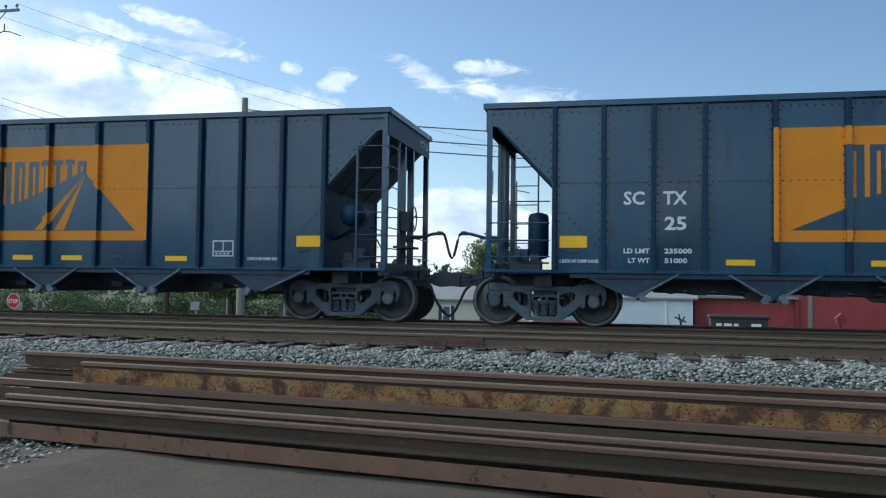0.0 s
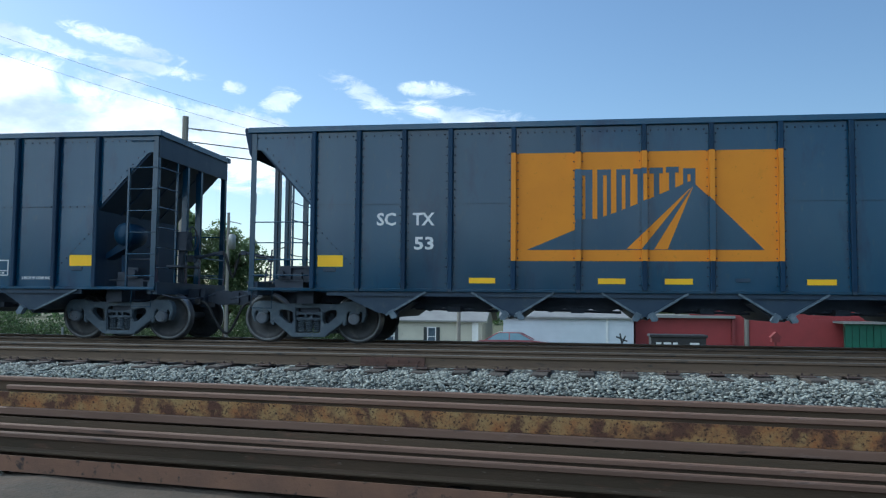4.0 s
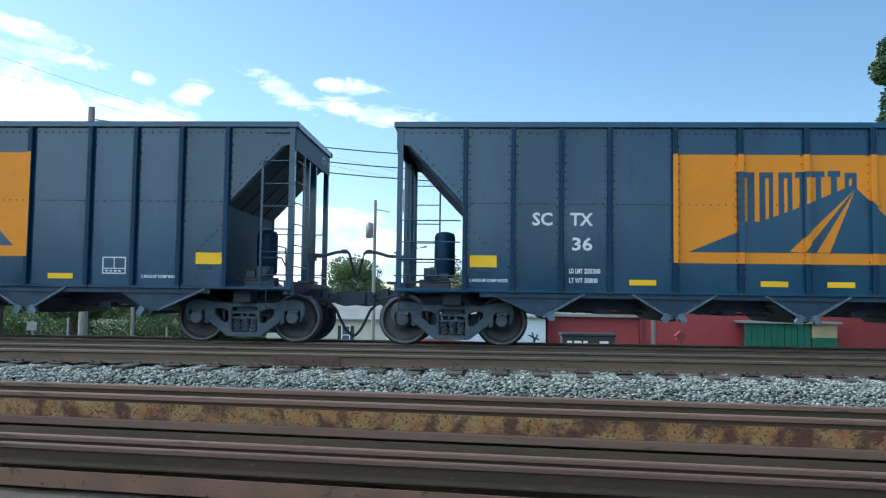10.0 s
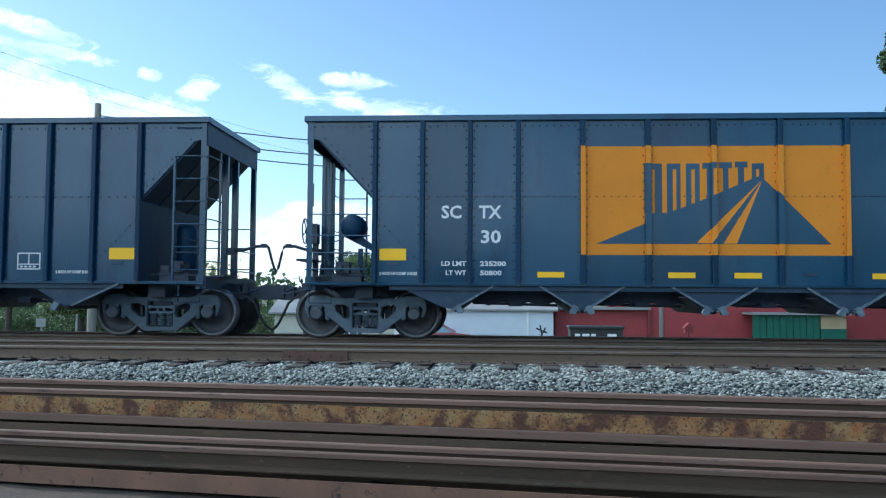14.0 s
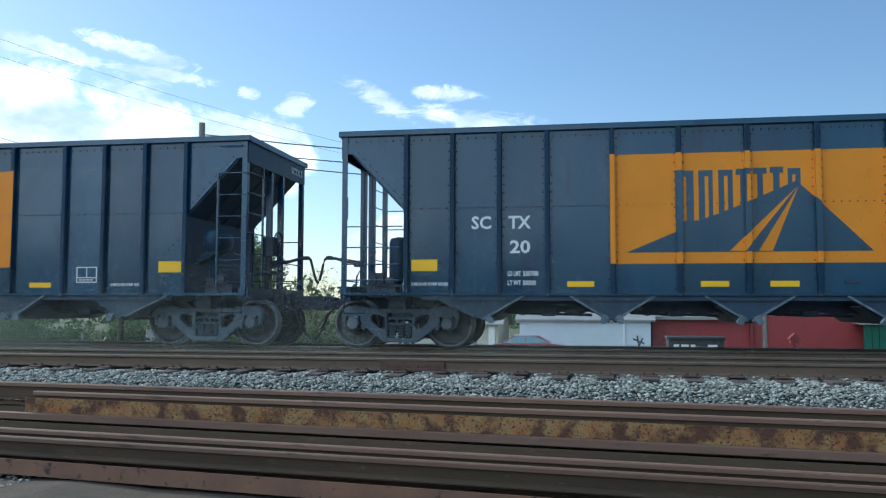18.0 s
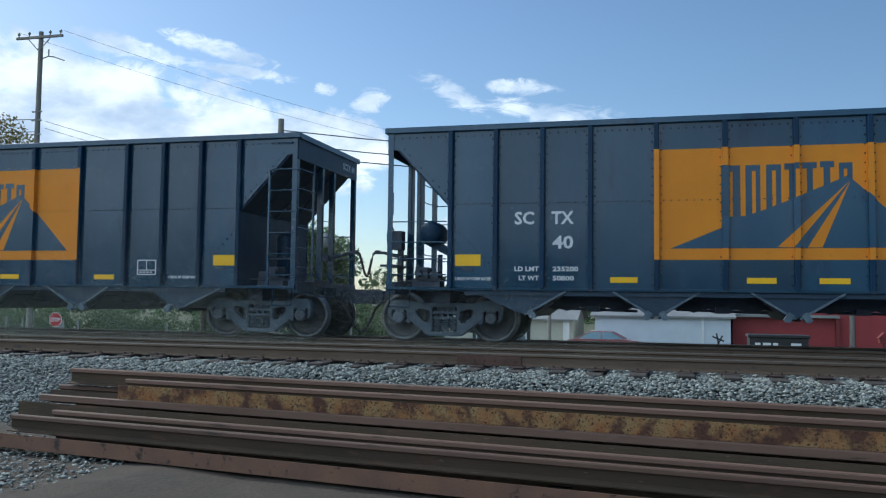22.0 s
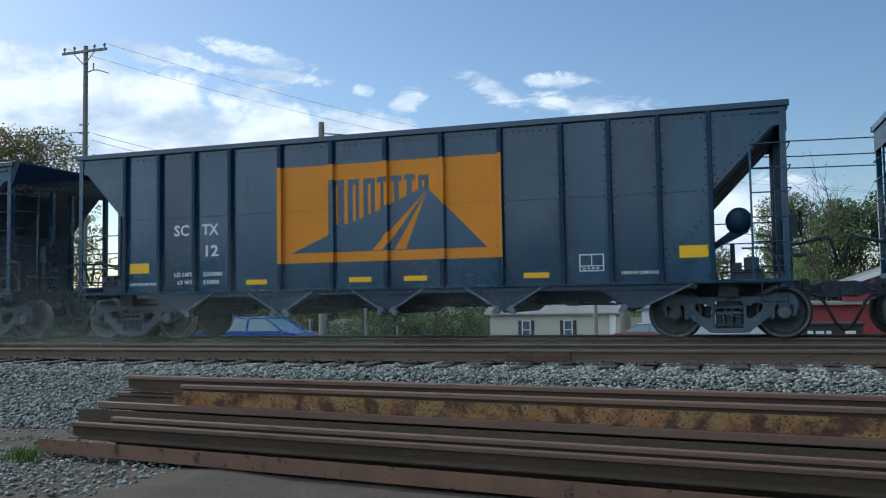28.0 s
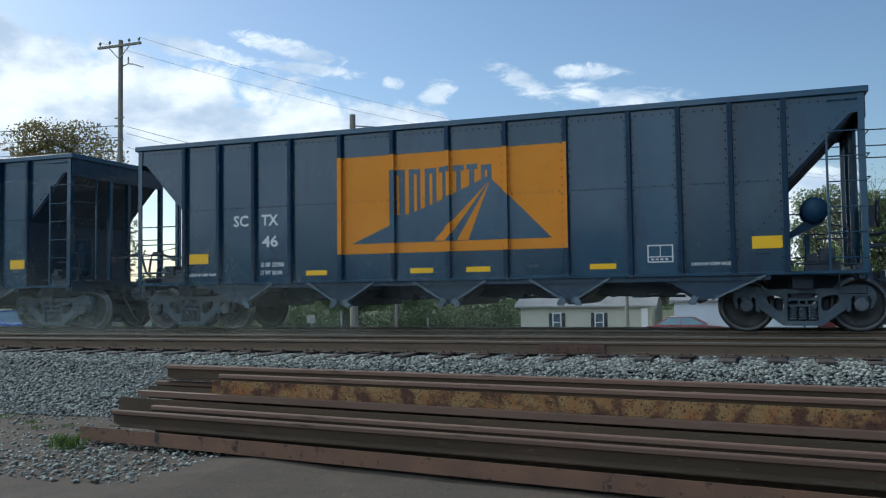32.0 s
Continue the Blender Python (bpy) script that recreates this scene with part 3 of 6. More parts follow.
def emblem_polys():
    """The painted emblem: an orange field, and navy shapes with two orange stripes over them."""
    x5, x9 = POSTS[5], POSTS[9]

    def q(px, py):
        return (x5 + (px - 279) / 440 * (x9 - x5), 3.453 - (py - 267) / 186 * 1.923)

    field = [[q(274, 453), q(274, 267), q(722, 267), q(722, 453)]]
    def roof(px):
        return float(np.interp(px, [383, 421, 453, 488, 576, 590, 692], [382, 381, 370, 356, 318, 331, 432]))

    cuts = [383, 421, 453, 488, 535, 576, 590, 640, 690]
    # the dark hill's roofline, from its left foot to its right one
    navy = [q(302, 434), q(383, 400), q(384, 382), *[q(c, roof(c)) for c in cuts[1:-1]], q(692, 434)]
    # plain blocks above the hill, with orange gaps that run down between them like drips
    blocks = []
    for x0, x1, top, legs in ((383, 413, 297, ((0, 13), (18, 30))), (421, 444, 297, ((0, 10), (16, 23))), (453, 476, 297, ((0, 9), (15, 23))), (481, 503, 296, ((7, 16),)),
                              (508, 530, 295, ((7, 16),)), (535, 556, 294, ((5, 15),)), (563, 583, 297, ((0, 7), (12, 20)))):
        shapes = [[q(x0, top + 10), q(x0, top), q(x1, top), q(x1, top + 10)]]
        for a, c in legs:
            shapes.append([q(x0 + a, roof(x0 + a)), q(x0 + a, top + 10), q(x0 + c, top + 10), q(x0 + c, roof(x0 + c))])
        blocks.append(shapes)
    stripes = [[q(470, 432), q(578, 327), q(494, 433)], [q(515, 433), q(579, 328), q(537, 433)]]
    return field, navy, stripes, blocks


def rivet_rows(seam=True):
    b = bmesh.new()

    def rivet(x, z, y):
        r = 0.0155
        ring = [b.verts.new((x + r * math.cos(k * 1.0472), y, z + r * math.sin(k * 1.0472))) for k in range(6)]
        top = [b.verts.new((x + 0.55 * r * math.cos(k * 2.0944), y - 0.014, z + 0.55 * r * math.sin(k * 2.0944))) for k in range(3)]
        for k in range(3):
            b.faces.new((ring[2 * k], ring[2 * k + 1], top[k]))
            b.faces.new((ring[2 * k + 1], ring[(2 * k + 2) % 6], top[(k + 1) % 3], top[k]))
        b.faces.new(top)

    for i in range(14):
        x0, x1 = POSTS[i] + 0.12, POSTS[i + 1] - 0.12
        if x1 - x0 < 0.2:
            continue
        n = max(4, int((x1 - x0) / 0.125))
        for k in range(n + 1):
            x = x0 + (x1 - x0) * k / n
            rivet(x, 3.70, SIDE)
            if seam and 0 < i < 13:
                rivet(x, Z_MID, SIDE)
    for i in range(1, 14):
        for s in (-1, 1):
            for k in range(18):
                z = 1.08 + k * 0.15
                if (i == 1 and s < 0 or i == 13 and s > 0) and z < 2.45:
                    continue
                rivet(POSTS[i] + s * 0.075, z, SIDE)
    for k in range(8):
        f = k / 8
        rivet(0.30 + 0.92 * f, 3.50 - 0.94 * f, SIDE)
        rivet(LB - 0.30 - 0.92 * f, 3.50 - 0.94 * f, SIDE)
        rivet(POSTS[1] + 0.08 + 0.09 * k, 2.06 - 0.09 * k, SIDE)
        rivet(POSTS[13] - 0.08 - 0.09 * k, 2.06 - 0.09 * k, SIDE)
    return b


def side_frame_bm(cx, y):
    """A cast truck side frame, pulled from one outline with two slanting windows and the spring opening."""
    flat = (((0, 0.655), (0, 0.735), (0.56, 0.735), (0.77, 0.785), (0.99, 0.785), (1.08, 0.745), (1.125, 0.66), (1.13, 0.54), (1.07, 0.38), (1.035, 0.40), (1.06, 0.54), (1.03, 0.595), (0.80, 0.60), (0.755, 0.56), (0.75, 0.36),
             (0.68, 0.32), (0.68, 0.39), (0.68, 0.50), (0.60, 0.60), (0.54, 0.62), (0.42, 0.62), (0.30, 0.57), (0.27, 0.655), (0.24, 0.655)),
            ((0.24, 0.185), (0.24, 0.655), (0.27, 0.655), (0.30, 0.57), (0.285, 0.42), (0.32, 0.36), (0.30, 0.185)),
            ((0.68, 0.50), (0.68, 0.39), (0.33, 0.115), (0.26, 0.105), (0.30, 0.185), (0.32, 0.36), (0.40, 0.37), (0.55, 0.50), (0.57, 0.57), (0.54, 0.62), (0.60, 0.60)),
            ((0, 0.105), (0.26, 0.105), (0.30, 0.185), (0.24, 0.185), (0, 0.185)))
    b = bmesh.new()
    at = {}

    def vert(x, z):
        key = (round(x, 4), round(z, 4))
        if key not in at:
            at[key] = b.verts.new((cx + x, y - 0.085, z))
        return at[key]

    for s in (1, -1):
        for poly in flat:
            b.faces.new([vert(s * x, z) for x, z in poly[::s]])
    res = bmesh.ops.extrude_face_region(b, geom=b.faces[:])
    bmesh.ops.translate(b, verts=[g for g in res["geom"] if isinstance(g, bmesh.types.BMVert)], vec=(0, 0.17, 0))
    bmesh.ops.recalc_face_normals(b, faces=b.faces[:])
    rim = [e for e in b.edges if len(e.link_faces) == 2 and e.calc_face_angle() > 1.3]
    bmesh.ops.bevel(b, geom=rim, offset=0.016, segments=2, affect="EDGES")
    # raised pads where the wedges bear, and the ribs along the upper beam
    for s in (-1, 1):
        prism(b, [(cx + s * 0.245, 0.45), (cx + s * 0.285, 0.45), (cx + s * 0.285, 0.60), (cx + s * 0.245, 0.60)][::s], y - 0.105, y - 0.08)
    return b


def coil_bm(x, y, fine):
    """A coil spring, as real windings where it shows."""
    b = bmesh.new()
    if fine:
        turns, n = 6, 60
        tube(b, [(x + 0.062 * math.cos(2 * math.pi * turns * k / n), y + 0.062 * math.sin(2 * math.pi * turns * k / n), 0.195 + 0.235 * k / n) for k in range(n + 1)], 0.0125, 5)
    else:
        rod(b, (x, y, 0.19), (x, y, 0.43), 0.07, 8)
    return b


def wheelset(car, ax):
    ws = new("wheelset")
    ws.parent = car
    ws.matrix_basis = pose(ax, 0, R_WHEEL)
    b = bmesh.new()
    rod(b, (0, -1.10, 0), (0, 1.10, 0), 0.085, 14)
    part("axle", b, WHEEL, ws)
    for s in (-1, 1):
        b = bmesh.new()
        prof = [(0.10, 0.09), (0.14, 0.085), (0.17, 0.03), (0.34, 0.005), (0.385, 0.03), (0.40, 0.068), (0.452, 0.070), (0.457, 0.030), (0.462, -0.035), (0.488, -0.050), (0.488, -0.068), (0.41, -0.072), (0.385, -0.03), (0.34, -0.035), (0.16, -0.01), (0.13, -0.06), (0.10, -0.065)]
        mi = [0] * (len(prof) - 1)
        for k in (6, 7, 8):
            mi[k] = 1
        mi[5] = 2
        lathe(b, [(r, s * h) for r, h in prof], 40, "y", (0, s * 0.7525, 0), mi)
        part("wheel", b, [WHEEL, TREAD, RIM], ws, "dark steel wheel with a polished tread")
        b = bmesh.new()
        lathe(b, [(0.10, s * 0.02), (0.115, s * 0.05), (0.115, s * 0.16), (0.09, s * 0.175)], 16, "y", (0, s * 0.99, 0))
        for k in range(3):
            a = k * 2.094 + 0.5
            rod(b, (0.055 * math.cos(a), s * 1.16, 0.055 * math.sin(a)), (0.055 * math.cos(a), s * 1.18, 0.055 * math.sin(a)), 0.016, 6)
        part("bearing_cap", b, CAPMAT, ws, "round bearing cap with three bolts")
    return ws


def slope_profile(flip):
    """The slope sheet at one end, as (x, z)."""
    pts = [(0.045, 3.70), (0.26, 3.46), (2.45, 1.22), (2.45, 1.14), (0.22, 3.42), (0.010, 3.64)]
    return [(LB - x, z) for x, z in pts] if flip else pts


def hopper_car(variant):
    car = new("hopper_car")

    def add(name, b, m=NAVY, parent=car, label=""):
        return part(name, b, m, parent, label)

    # side sheets, one between each two posts
    for i in range(14):
        b = bmesh.new()
        x0, x1 = POSTS[i], POSTS[i + 1]
        if i == 0:
            prism(b, [(0.03, 3.79), (0.03, 3.50), (0.22, 3.47), (x1, 2.44), (x1, 3.79)], SIDE, SIDE + 0.012)
        elif i == 13:
            prism(b, [(LB - 0.03, 3.79), (LB - 0.03, 3.50), (LB - 0.22, 3.47), (x0, 2.44), (x0, 3.79)], SIDE, SIDE + 0.012)
        else:
            nx, nz = 5, 6
            grid = {}
            dent = 0.010 * math.sin(i * 2.3 + variant) + 0.004
            for u in range(nx + 1):
                for v in range(nz + 1):
                    k = math.sin(math.pi * u / nx) * abs(math.sin(2 * math.pi * v / nz)) ** 0.7
                    grid[u, v] = b.verts.new((x0 + (x1 - x0) * u / nx, max(SIDE + 0.001, SIDE + 0.004 + k * dent * (1 if v > nz / 2 else -0.6)), Z_SILL + (3.79 - Z_SILL) * v / nz))
            for u in range(nx):
                for v in range(nz):
                    b.faces.new((grid[u, v], grid[u + 1, v], grid[u + 1, v + 1], grid[u, v + 1])).smooth = True
            box(b, x0, x1, SIDE + 0.018, SIDE + 0.026, Z_SILL, 3.79)
        add("side_panel", b)
    for i, x in enumerate(POSTS):
        b = bmesh.new()
        if i in (0, 14):
            s = 1 if i == 0 else -1
            box(b, min(x, x + s * 0.10), max(x, x + s * 0.10), SIDE - 0.02, SIDE + 0.0, 0.92, 3.79)
            box(b, min(x, x + s * 0.02), max(x, x + s * 0.02), SIDE + 0.0, SIDE + 0.10, 0.92, 3.79)
            add("corner_post", b)
        else:
            prism(b, [(x - POST_W / 2, Z_SILL), (x + POST_W / 2, Z_SILL), (x + POST_W / 2, 3.785), (x - POST_W / 2, 3.785)], SIDE - POST_D, SIDE + 0.0)
            bmesh.ops.bevel(b, geom=[e for e in b.edges if abs(e.verts[0].co.z - e.verts[1].co.z) > 1], offset=0.012, segments=1, affect="EDGES")
            add("side_post", b, POSTPAINT)
    tagged(add("rivets", rivet_rows(variant < 4), RIVET), kind="stuff")
    for x0, x1 in ((1.2, POSTS[5] - 0.1), (POSTS[9] + 0.1, LB - 1.2)):
        b = bmesh.new()
        box(b, x0, x1, SIDE - 0.007, SIDE + 0.002, Z_MID - 0.003, Z_MID + 0.007)
        add("seam", b)
    for y0, y1, nm in ((SIDE - 0.06, SIDE + 0.05, "top_chord"), (-SIDE - 0.05, -SIDE + 0.06, "top_chord")):
        b = bmesh.new()
        bbox(b, -0.07, LB + 0.07, y0, y1, 3.785, Z_TOP, 0.012)
        add(nm, b)
    b = bmesh.new()
    prism(b, [(0.03, 3.79), (0.03, 3.50), (0.22, 3.47), (E_BAY, 2.44), (E_BAY, Z_SILL), (LB - E_BAY, Z_SILL), (LB - E_BAY, 2.44), (LB - 0.22, 3.47), (LB - 0.03, 3.50), (LB - 0.03, 3.79)], -SIDE - 0.012, -SIDE)
    add("far_side_sheet", b)
    for i in range(1, 14):
        b = bmesh.new()
        box(b, POSTS[i] - 0.04, POSTS[i] + 0.04, -SIDE, -SIDE + 0.05, Z_SILL, 3.785)
        add("side_post", b)
    # sill flange under the sheets
    b = bmesh.new()
    bbox(b, 0.0, LB, SIDE - 0.045, SIDE + 0.06, Z_SILL - 0.055, Z_SILL + 0.003, 0.008)
    add("side_sill", b, NAVY)
    b = bmesh.new()
    box(b, 1.5, LB - 1.5, SIDE + 0.0, SIDE + 0.05, 0.86, Z_SILL - 0.055)
    add("sill_web", b, NAVY_DUSTY)
    b = bmesh.new()
    bbox(b, 0.0, LB, -SIDE - 0.06, -SIDE + 0.045, Z_SILL - 0.055, Z_SILL, 0.008)
    add("side_sill", b)
    for x in POSTS[2:13:2]:
        b = bmesh.new()
        bbox(b, x - 0.035, x + 0.035, SIDE - 0.075, SIDE - 0.04, Z_SILL - 0.055, Z_SILL + 0.03, 0.006)
        add("sill_bracket", b, NAVY_DUSTY)
    # ends: upper end sheet, slope sheet, ribs, posts, end sill
    for flip in (False, True):
        fx = (lambda x: LB - x) if flip else (lambda x: x)

        def xbox(b, x0, x1, *r):
            box(b, min(fx(x0), fx(x1)), max(fx(x0), fx(x1)), *r)

        b = bmesh.new()
        xbox(b, -0.02, 0.01, SIDE + 0.01, -SIDE - 0.01, 3.40, 3.80)
        add("end_sheet", b, NAVY_DUSTY)
        b = bmesh.new()
        xbox(b, -0.06, 0.05, SIDE + 0.06, -SIDE - 0.06, 3.785, Z_TOP - 0.004)
        add("end_chord", b)
        b = bmesh.new()
        prism(b, slope_profile(flip), SIDE + 0.03, -SIDE - 0.03)
        add("slope_sheet", b, BULKHEAD)
        for y in (-0.75, 0.0, 0.75):
            b = bmesh.new()
            prism(b, [(fx(0.24), 3.41), (fx(1.40), 2.215), (fx(1.385), 2.20), (fx(0.225), 3.395)], y - 0.035, y + 0.035)
            add("slope_rib", b, BULKHEAD)
        for y in (-0.30, 0.33):
            b = bmesh.new()
            xbox(b, 0.0, 0.07, y - 0.045, y + 0.045, 1.05, 3.42)
            xbox(b, 0.07, 0.13, y - 0.012, y + 0.012, 1.05, 3.36)
            add("end_post", b)
        b = bmesh.new()
        xbox(b, -0.01, 0.09, -SIDE - 0.10, -SIDE, 0.92, 3.79)
        add("corner_post", b)
        b = bmesh.new()
        xbox(b, -0.03, 0.16, SIDE + 0.02, -SIDE - 0.02, 0.86, 1.09)
        xbox(b, 0.16, E_BAY + 0.1, SIDE + 0.02, SIDE + 0.30, 0.96, 1.0)
        xbox(b, 0.16, E_BAY + 0.1, -0.35, 0.35, 0.93, 1.0)
        add("end_sill", b, NAVY_DUSTY)
        b = bmesh.new()
        prism(b, [(fx(E_BAY - 0.02), 0.98), (fx(E_BAY + 0.02), 0.98), (fx(E_BAY + 0.02), 2.38), (fx(E_BAY - 0.02), 2.42)], SIDE + 0.015, -SIDE - 0.015)
        add("bulkhead", b, BULKHEAD, label="navy steel bulkhead under the slope sheet")
        # end ladder, beside the corner that stands to the right of whoever faces that end
        ly = -1 if flip else 1
        b = bmesh.new()
        xbox(b, -0.015, 0.02, ly * 0.80 - 0.02, ly * 0.80 + 0.02, 1.05, 3.42)
        ladder = add("end_ladder", b)
        for k in range(6):
            z = 1.35 + k * 0.37
            b = bmesh.new()
            tube(b, [(fx(-0.00), ly * 1.56, z), (fx(-0.06), ly * 1.55, z), (fx(-0.06), ly * 0.82, z), (fx(0.0), ly * 0.81, z)], 0.011)
            part("rung", b, NAVY, ladder)
        for z in (1.22, 1.62):
            b = bmesh.new()
            tube(b, [(fx(0.0), -ly * 1.50, z), (fx(-0.05), -ly * 1.48, z), (fx(-0.05), -ly * 0.40, z), (fx(0.0), -ly * 0.38, z)], 0.012)
            add("end_handrail", b)
        # the far side has its ladder at the opposite end
        if flip:
            for z in (1.30, 1.75, 2.15):
                b = bmesh.new()
                rod(b, (LB - 0.03, -SIDE + 0.03, z), (LB - 1.18, -SIDE + 0.03, z), 0.012, 6)
                add("grab_iron", b)
        else:
            b = bmesh.new()
            box(b, 0.565, 0.60, -SIDE - 0.02, -SIDE + 0.035, 0.93, 3.20)
            ladder = add("side_ladder", b)
            for k in range(6):
                b = bmesh.new()
                rod(b, (0.58, -SIDE + 0.03, 1.20 + k * 0.40), (0.02, -SIDE + 0.03, 1.20 + k * 0.40), 0.011, 6)
                part("rung", b, NAVY, ladder)
        # side grab irons or ladder
        b = bmesh.new()
        if flip:
            box(b, LB - 0.60, LB - 0.565, SIDE - 0.035, SIDE + 0.02, 0.93, 3.20)
            ladder = add("side_ladder", b)
            for k in range(6):
                z = 1.20 + k * 0.40
                b = bmesh.new()
                rod(b, (LB - 0.58, SIDE - 0.03, z), (LB - 0.02, SIDE - 0.03, z), 0.011, 6)
                part("rung", b, NAVY, ladder)
            b = bmesh.new()
            tube(b, [(LB - 0.55, SIDE, 3.70), (LB - 0.55, SIDE - 0.07, 3.70), (LB - 0.10, SIDE - 0.07, 3.70), (LB - 0.10, SIDE, 3.70)], 0.010)
            add("grab_iron", b)
        else:
            for z in (1.22, 1.50, 1.80, 2.17):
                tube(b, [(0.05, SIDE + 0.0, z), (0.07, SIDE - 0.04, z), (1.10, SIDE - 0.04, z), (1.14, SIDE, z)], 0.012)
                add("grab_iron", b)
                b = bmesh.new()
            tube(b, [(0.10, SIDE, 2.70), (0.12, SIDE - 0.05, 2.70), (0.12, SIDE - 0.05, 2.3)], 0.010)
            add("grab_iron", b)
        b = bmesh.new()
        for k in range(2):
            tube(b, [(fx(0.06), SIDE - 0.01, 0.95), (fx(0.06), SIDE - 0.03, 0.62), (fx(0.46), SIDE - 0.03, 0.62), (fx(0.46), SIDE - 0.01, 0.95)], 0.013)
        add("sill_step", b)
        # brake wheel on its bracket, at the brake end alone
        upright = (not flip) if variant in (1, 4) else flip
        xc, zc, yc = -0.26, 1.95, -0.62
        b = bmesh.new()
        if upright:
            xbox(b, -0.22, 0.0, -1.15, -0.35, 1.08, 1.12)
            add("end_platform", b, DARKGEAR)
        else:
            for k in range(24):
                a0, a1 = 2 * math.pi * k / 24, 2 * math.pi * (k + 1) / 24
                rod(b, (fx(xc), yc + 0.23 * math.cos(a0), zc + 0.23 * math.sin(a0)), (fx(xc), yc + 0.23 * math.cos(a1), zc + 0.23 * math.sin(a1)), 0.014, 5)
            for k in range(4):
                a0 = math.pi * k / 2 + 0.4
                rod(b, (fx(xc + 0.03), yc, zc), (fx(xc), yc + 0.22 * math.cos(a0), zc + 0.22 * math.sin(a0)), 0.012, 5)
            rod(b, (fx(xc), yc, zc), (fx(-0.05), yc, zc), 0.03, 8)
            add("brake_wheel", b, DARKGEAR)
            b = bmesh.new()
            xbox(b, -0.20, 0.0, yc - 0.13, yc + 0.13, 1.72, 2.08)
            xbox(b, -0.10, 0.0, yc - 0.05, yc + 0.05, 1.1, 1.72)
            xbox(b, -0.30, 0.0, -1.15, -0.35, 1.38, 1.42)
            add("brake_housing", b, DARKGEAR)
        # uncoupling lever and the upper air line with its hanging hose
        b = bmesh.new()
        pts = [(-0.66, -0.16, 1.70), (-0.73, -0.17, 1.715), (-0.785, -0.17, 1.67), (-0.82, -0.17, 1.56), (-0.86, -0.16, 1.40), (-0.90, -0.14, 1.27), (-0.936, -0.12, 1.22)]
        tube(b, [(fx(x), y, z) for x, y, z in pts], 0.027, 8)
        add("upper_air_hose", b, BLACK)
        b = bmesh.new()
        tube(b, [(fx(0.10), -0.22, 1.60), (fx(-0.30), -0.20, 1.62), (fx(-0.55), -0.17, 1.69), (fx(-0.70), -0.16, 1.70)], 0.030, 8)
        xbox(b, -0.74, -0.64, -0.21, -0.12, 1.665, 1.74)
        xbox(b, -0.14, 0.0, -0.30, -0.14, 1.52, 1.64)
        add("air_line_pipe", b, DARKGEAR)
        b = bmesh.new()
        tube(b, [(fx(x), y, z) for x, y, z in ((-0.05, -1.45, 0.86), (-0.30, -1.45, 0.80), (-0.55, -1.1, 0.78), (-0.6, -0.5, 0.84), (-0.6, 0.0, 0.9))], 0.014)
        add("uncoupling_lever", b, DARKGEAR)
        # draft gear, shank and coupler head
        b = bmesh.new()
        xbox(b, -0.25, 0.9, -0.22, 0.22, 0.66, 0.98)
        add("draft_sill", b, DARKGEAR)
        b = bmesh.new()
        xbox(b, -0.62, -0.25, -0.09, 0.09, 0.72, 0.90)
        prism(b, [(fx(-0.56), 0.70), (fx(-0.56), 0.92), (fx(-0.72), 0.96), (fx(-0.925), 0.95), (fx(-0.925), 0.68), (fx(-0.72), 0.66)], -0.20, 0.12)
        prism(b, [(fx(-0.74), 0.70), (fx(-0.74), 0.92), (fx(-0.97), 0.92), (fx(-0.97), 0.69)], 0.0 if flip else -0.27, 0.27 if flip else 0.0)
        xbox(b, -0.40, -0.30, -0.24, 0.24, 0.62, 1.0)
        add("coupler", b, DARKGEAR)
        b = bmesh.new()
        pts = [(-0.36, -0.40, 0.74), (-0.50, -0.44, 0.70), (-0.60, -0.46, 0.60), (-0.69, -0.45, 0.41), (-0.79, -0.42, 0.22), (-0.88, -0.38, 0.12), (-0.936, -0.36, 0.09)]
        tube(b, [(fx(x), y, z) for x, y, z in pts], 0.027, 8)
        xbox(b, -0.40, -0.28, -0.46, -0.36, 0.68, 0.82)
        add("air_hose", b, BLACK)
        # air brake gear on the end platform
        b = bmesh.new()
        if variant == 4 or (variant == 5 and upright):
            xbox(b, 0.50, 1.12, -1.25, -0.80, 1.10, 1.36)
            xbox(b, 0.46, 1.16, -1.28, -0.77, 1.36, 1.40)
            add("valve_box", b, DARKGEAR, label="dark box of brake gear on the end platform")
        elif upright:
            lathe(b, [(0.05, 1.20), (0.17, 1.23), (0.20, 1.30), (0.20, 1.98), (0.17, 2.05), (0.05, 2.08)], 18, "z", (fx(0.80), -0.32, 0))
            xbox(b, 0.74, 0.86, -0.37, -0.27, 1.0, 1.22)
            add("air_reservoir", b, POSTPAINT, label="upright navy air reservoir")
        else:
            lathe(b, [(0.05, -0.36), (0.17, -0.33), (0.215, -0.26), (0.225, 0.0), (0.215, 0.26), (0.17, 0.33), (0.05, 0.36)], 18, "y", (fx(0.78), -1.12, 1.98))
            prism(b, [(fx(0.62), 1.80), (fx(0.94), 1.80), (fx(1.20), 1.62), (fx(1.20), 1.52)], -1.30, -0.94)
            xbox(b, 0.86, 0.94, -1.16, -1.08, 1.0, 1.60)
            add("air_reservoir", b, POSTPAINT, label="round navy air reservoir lying crosswise")
        b = bmesh.new()
        xbox(b, 0.40, 0.95, -1.30, -0.95, 1.0, 1.16)
        xbox(b, 0.48, 0.72, -1.35, -1.05, 1.16, 1.36)
        xbox(b, 0.76, 0.92, -1.32, -1.02, 1.16, 1.28)
        rod(b, (fx(0.55), -1.45, 1.26), (fx(0.55), -1.30, 1.26), 0.06, 10)
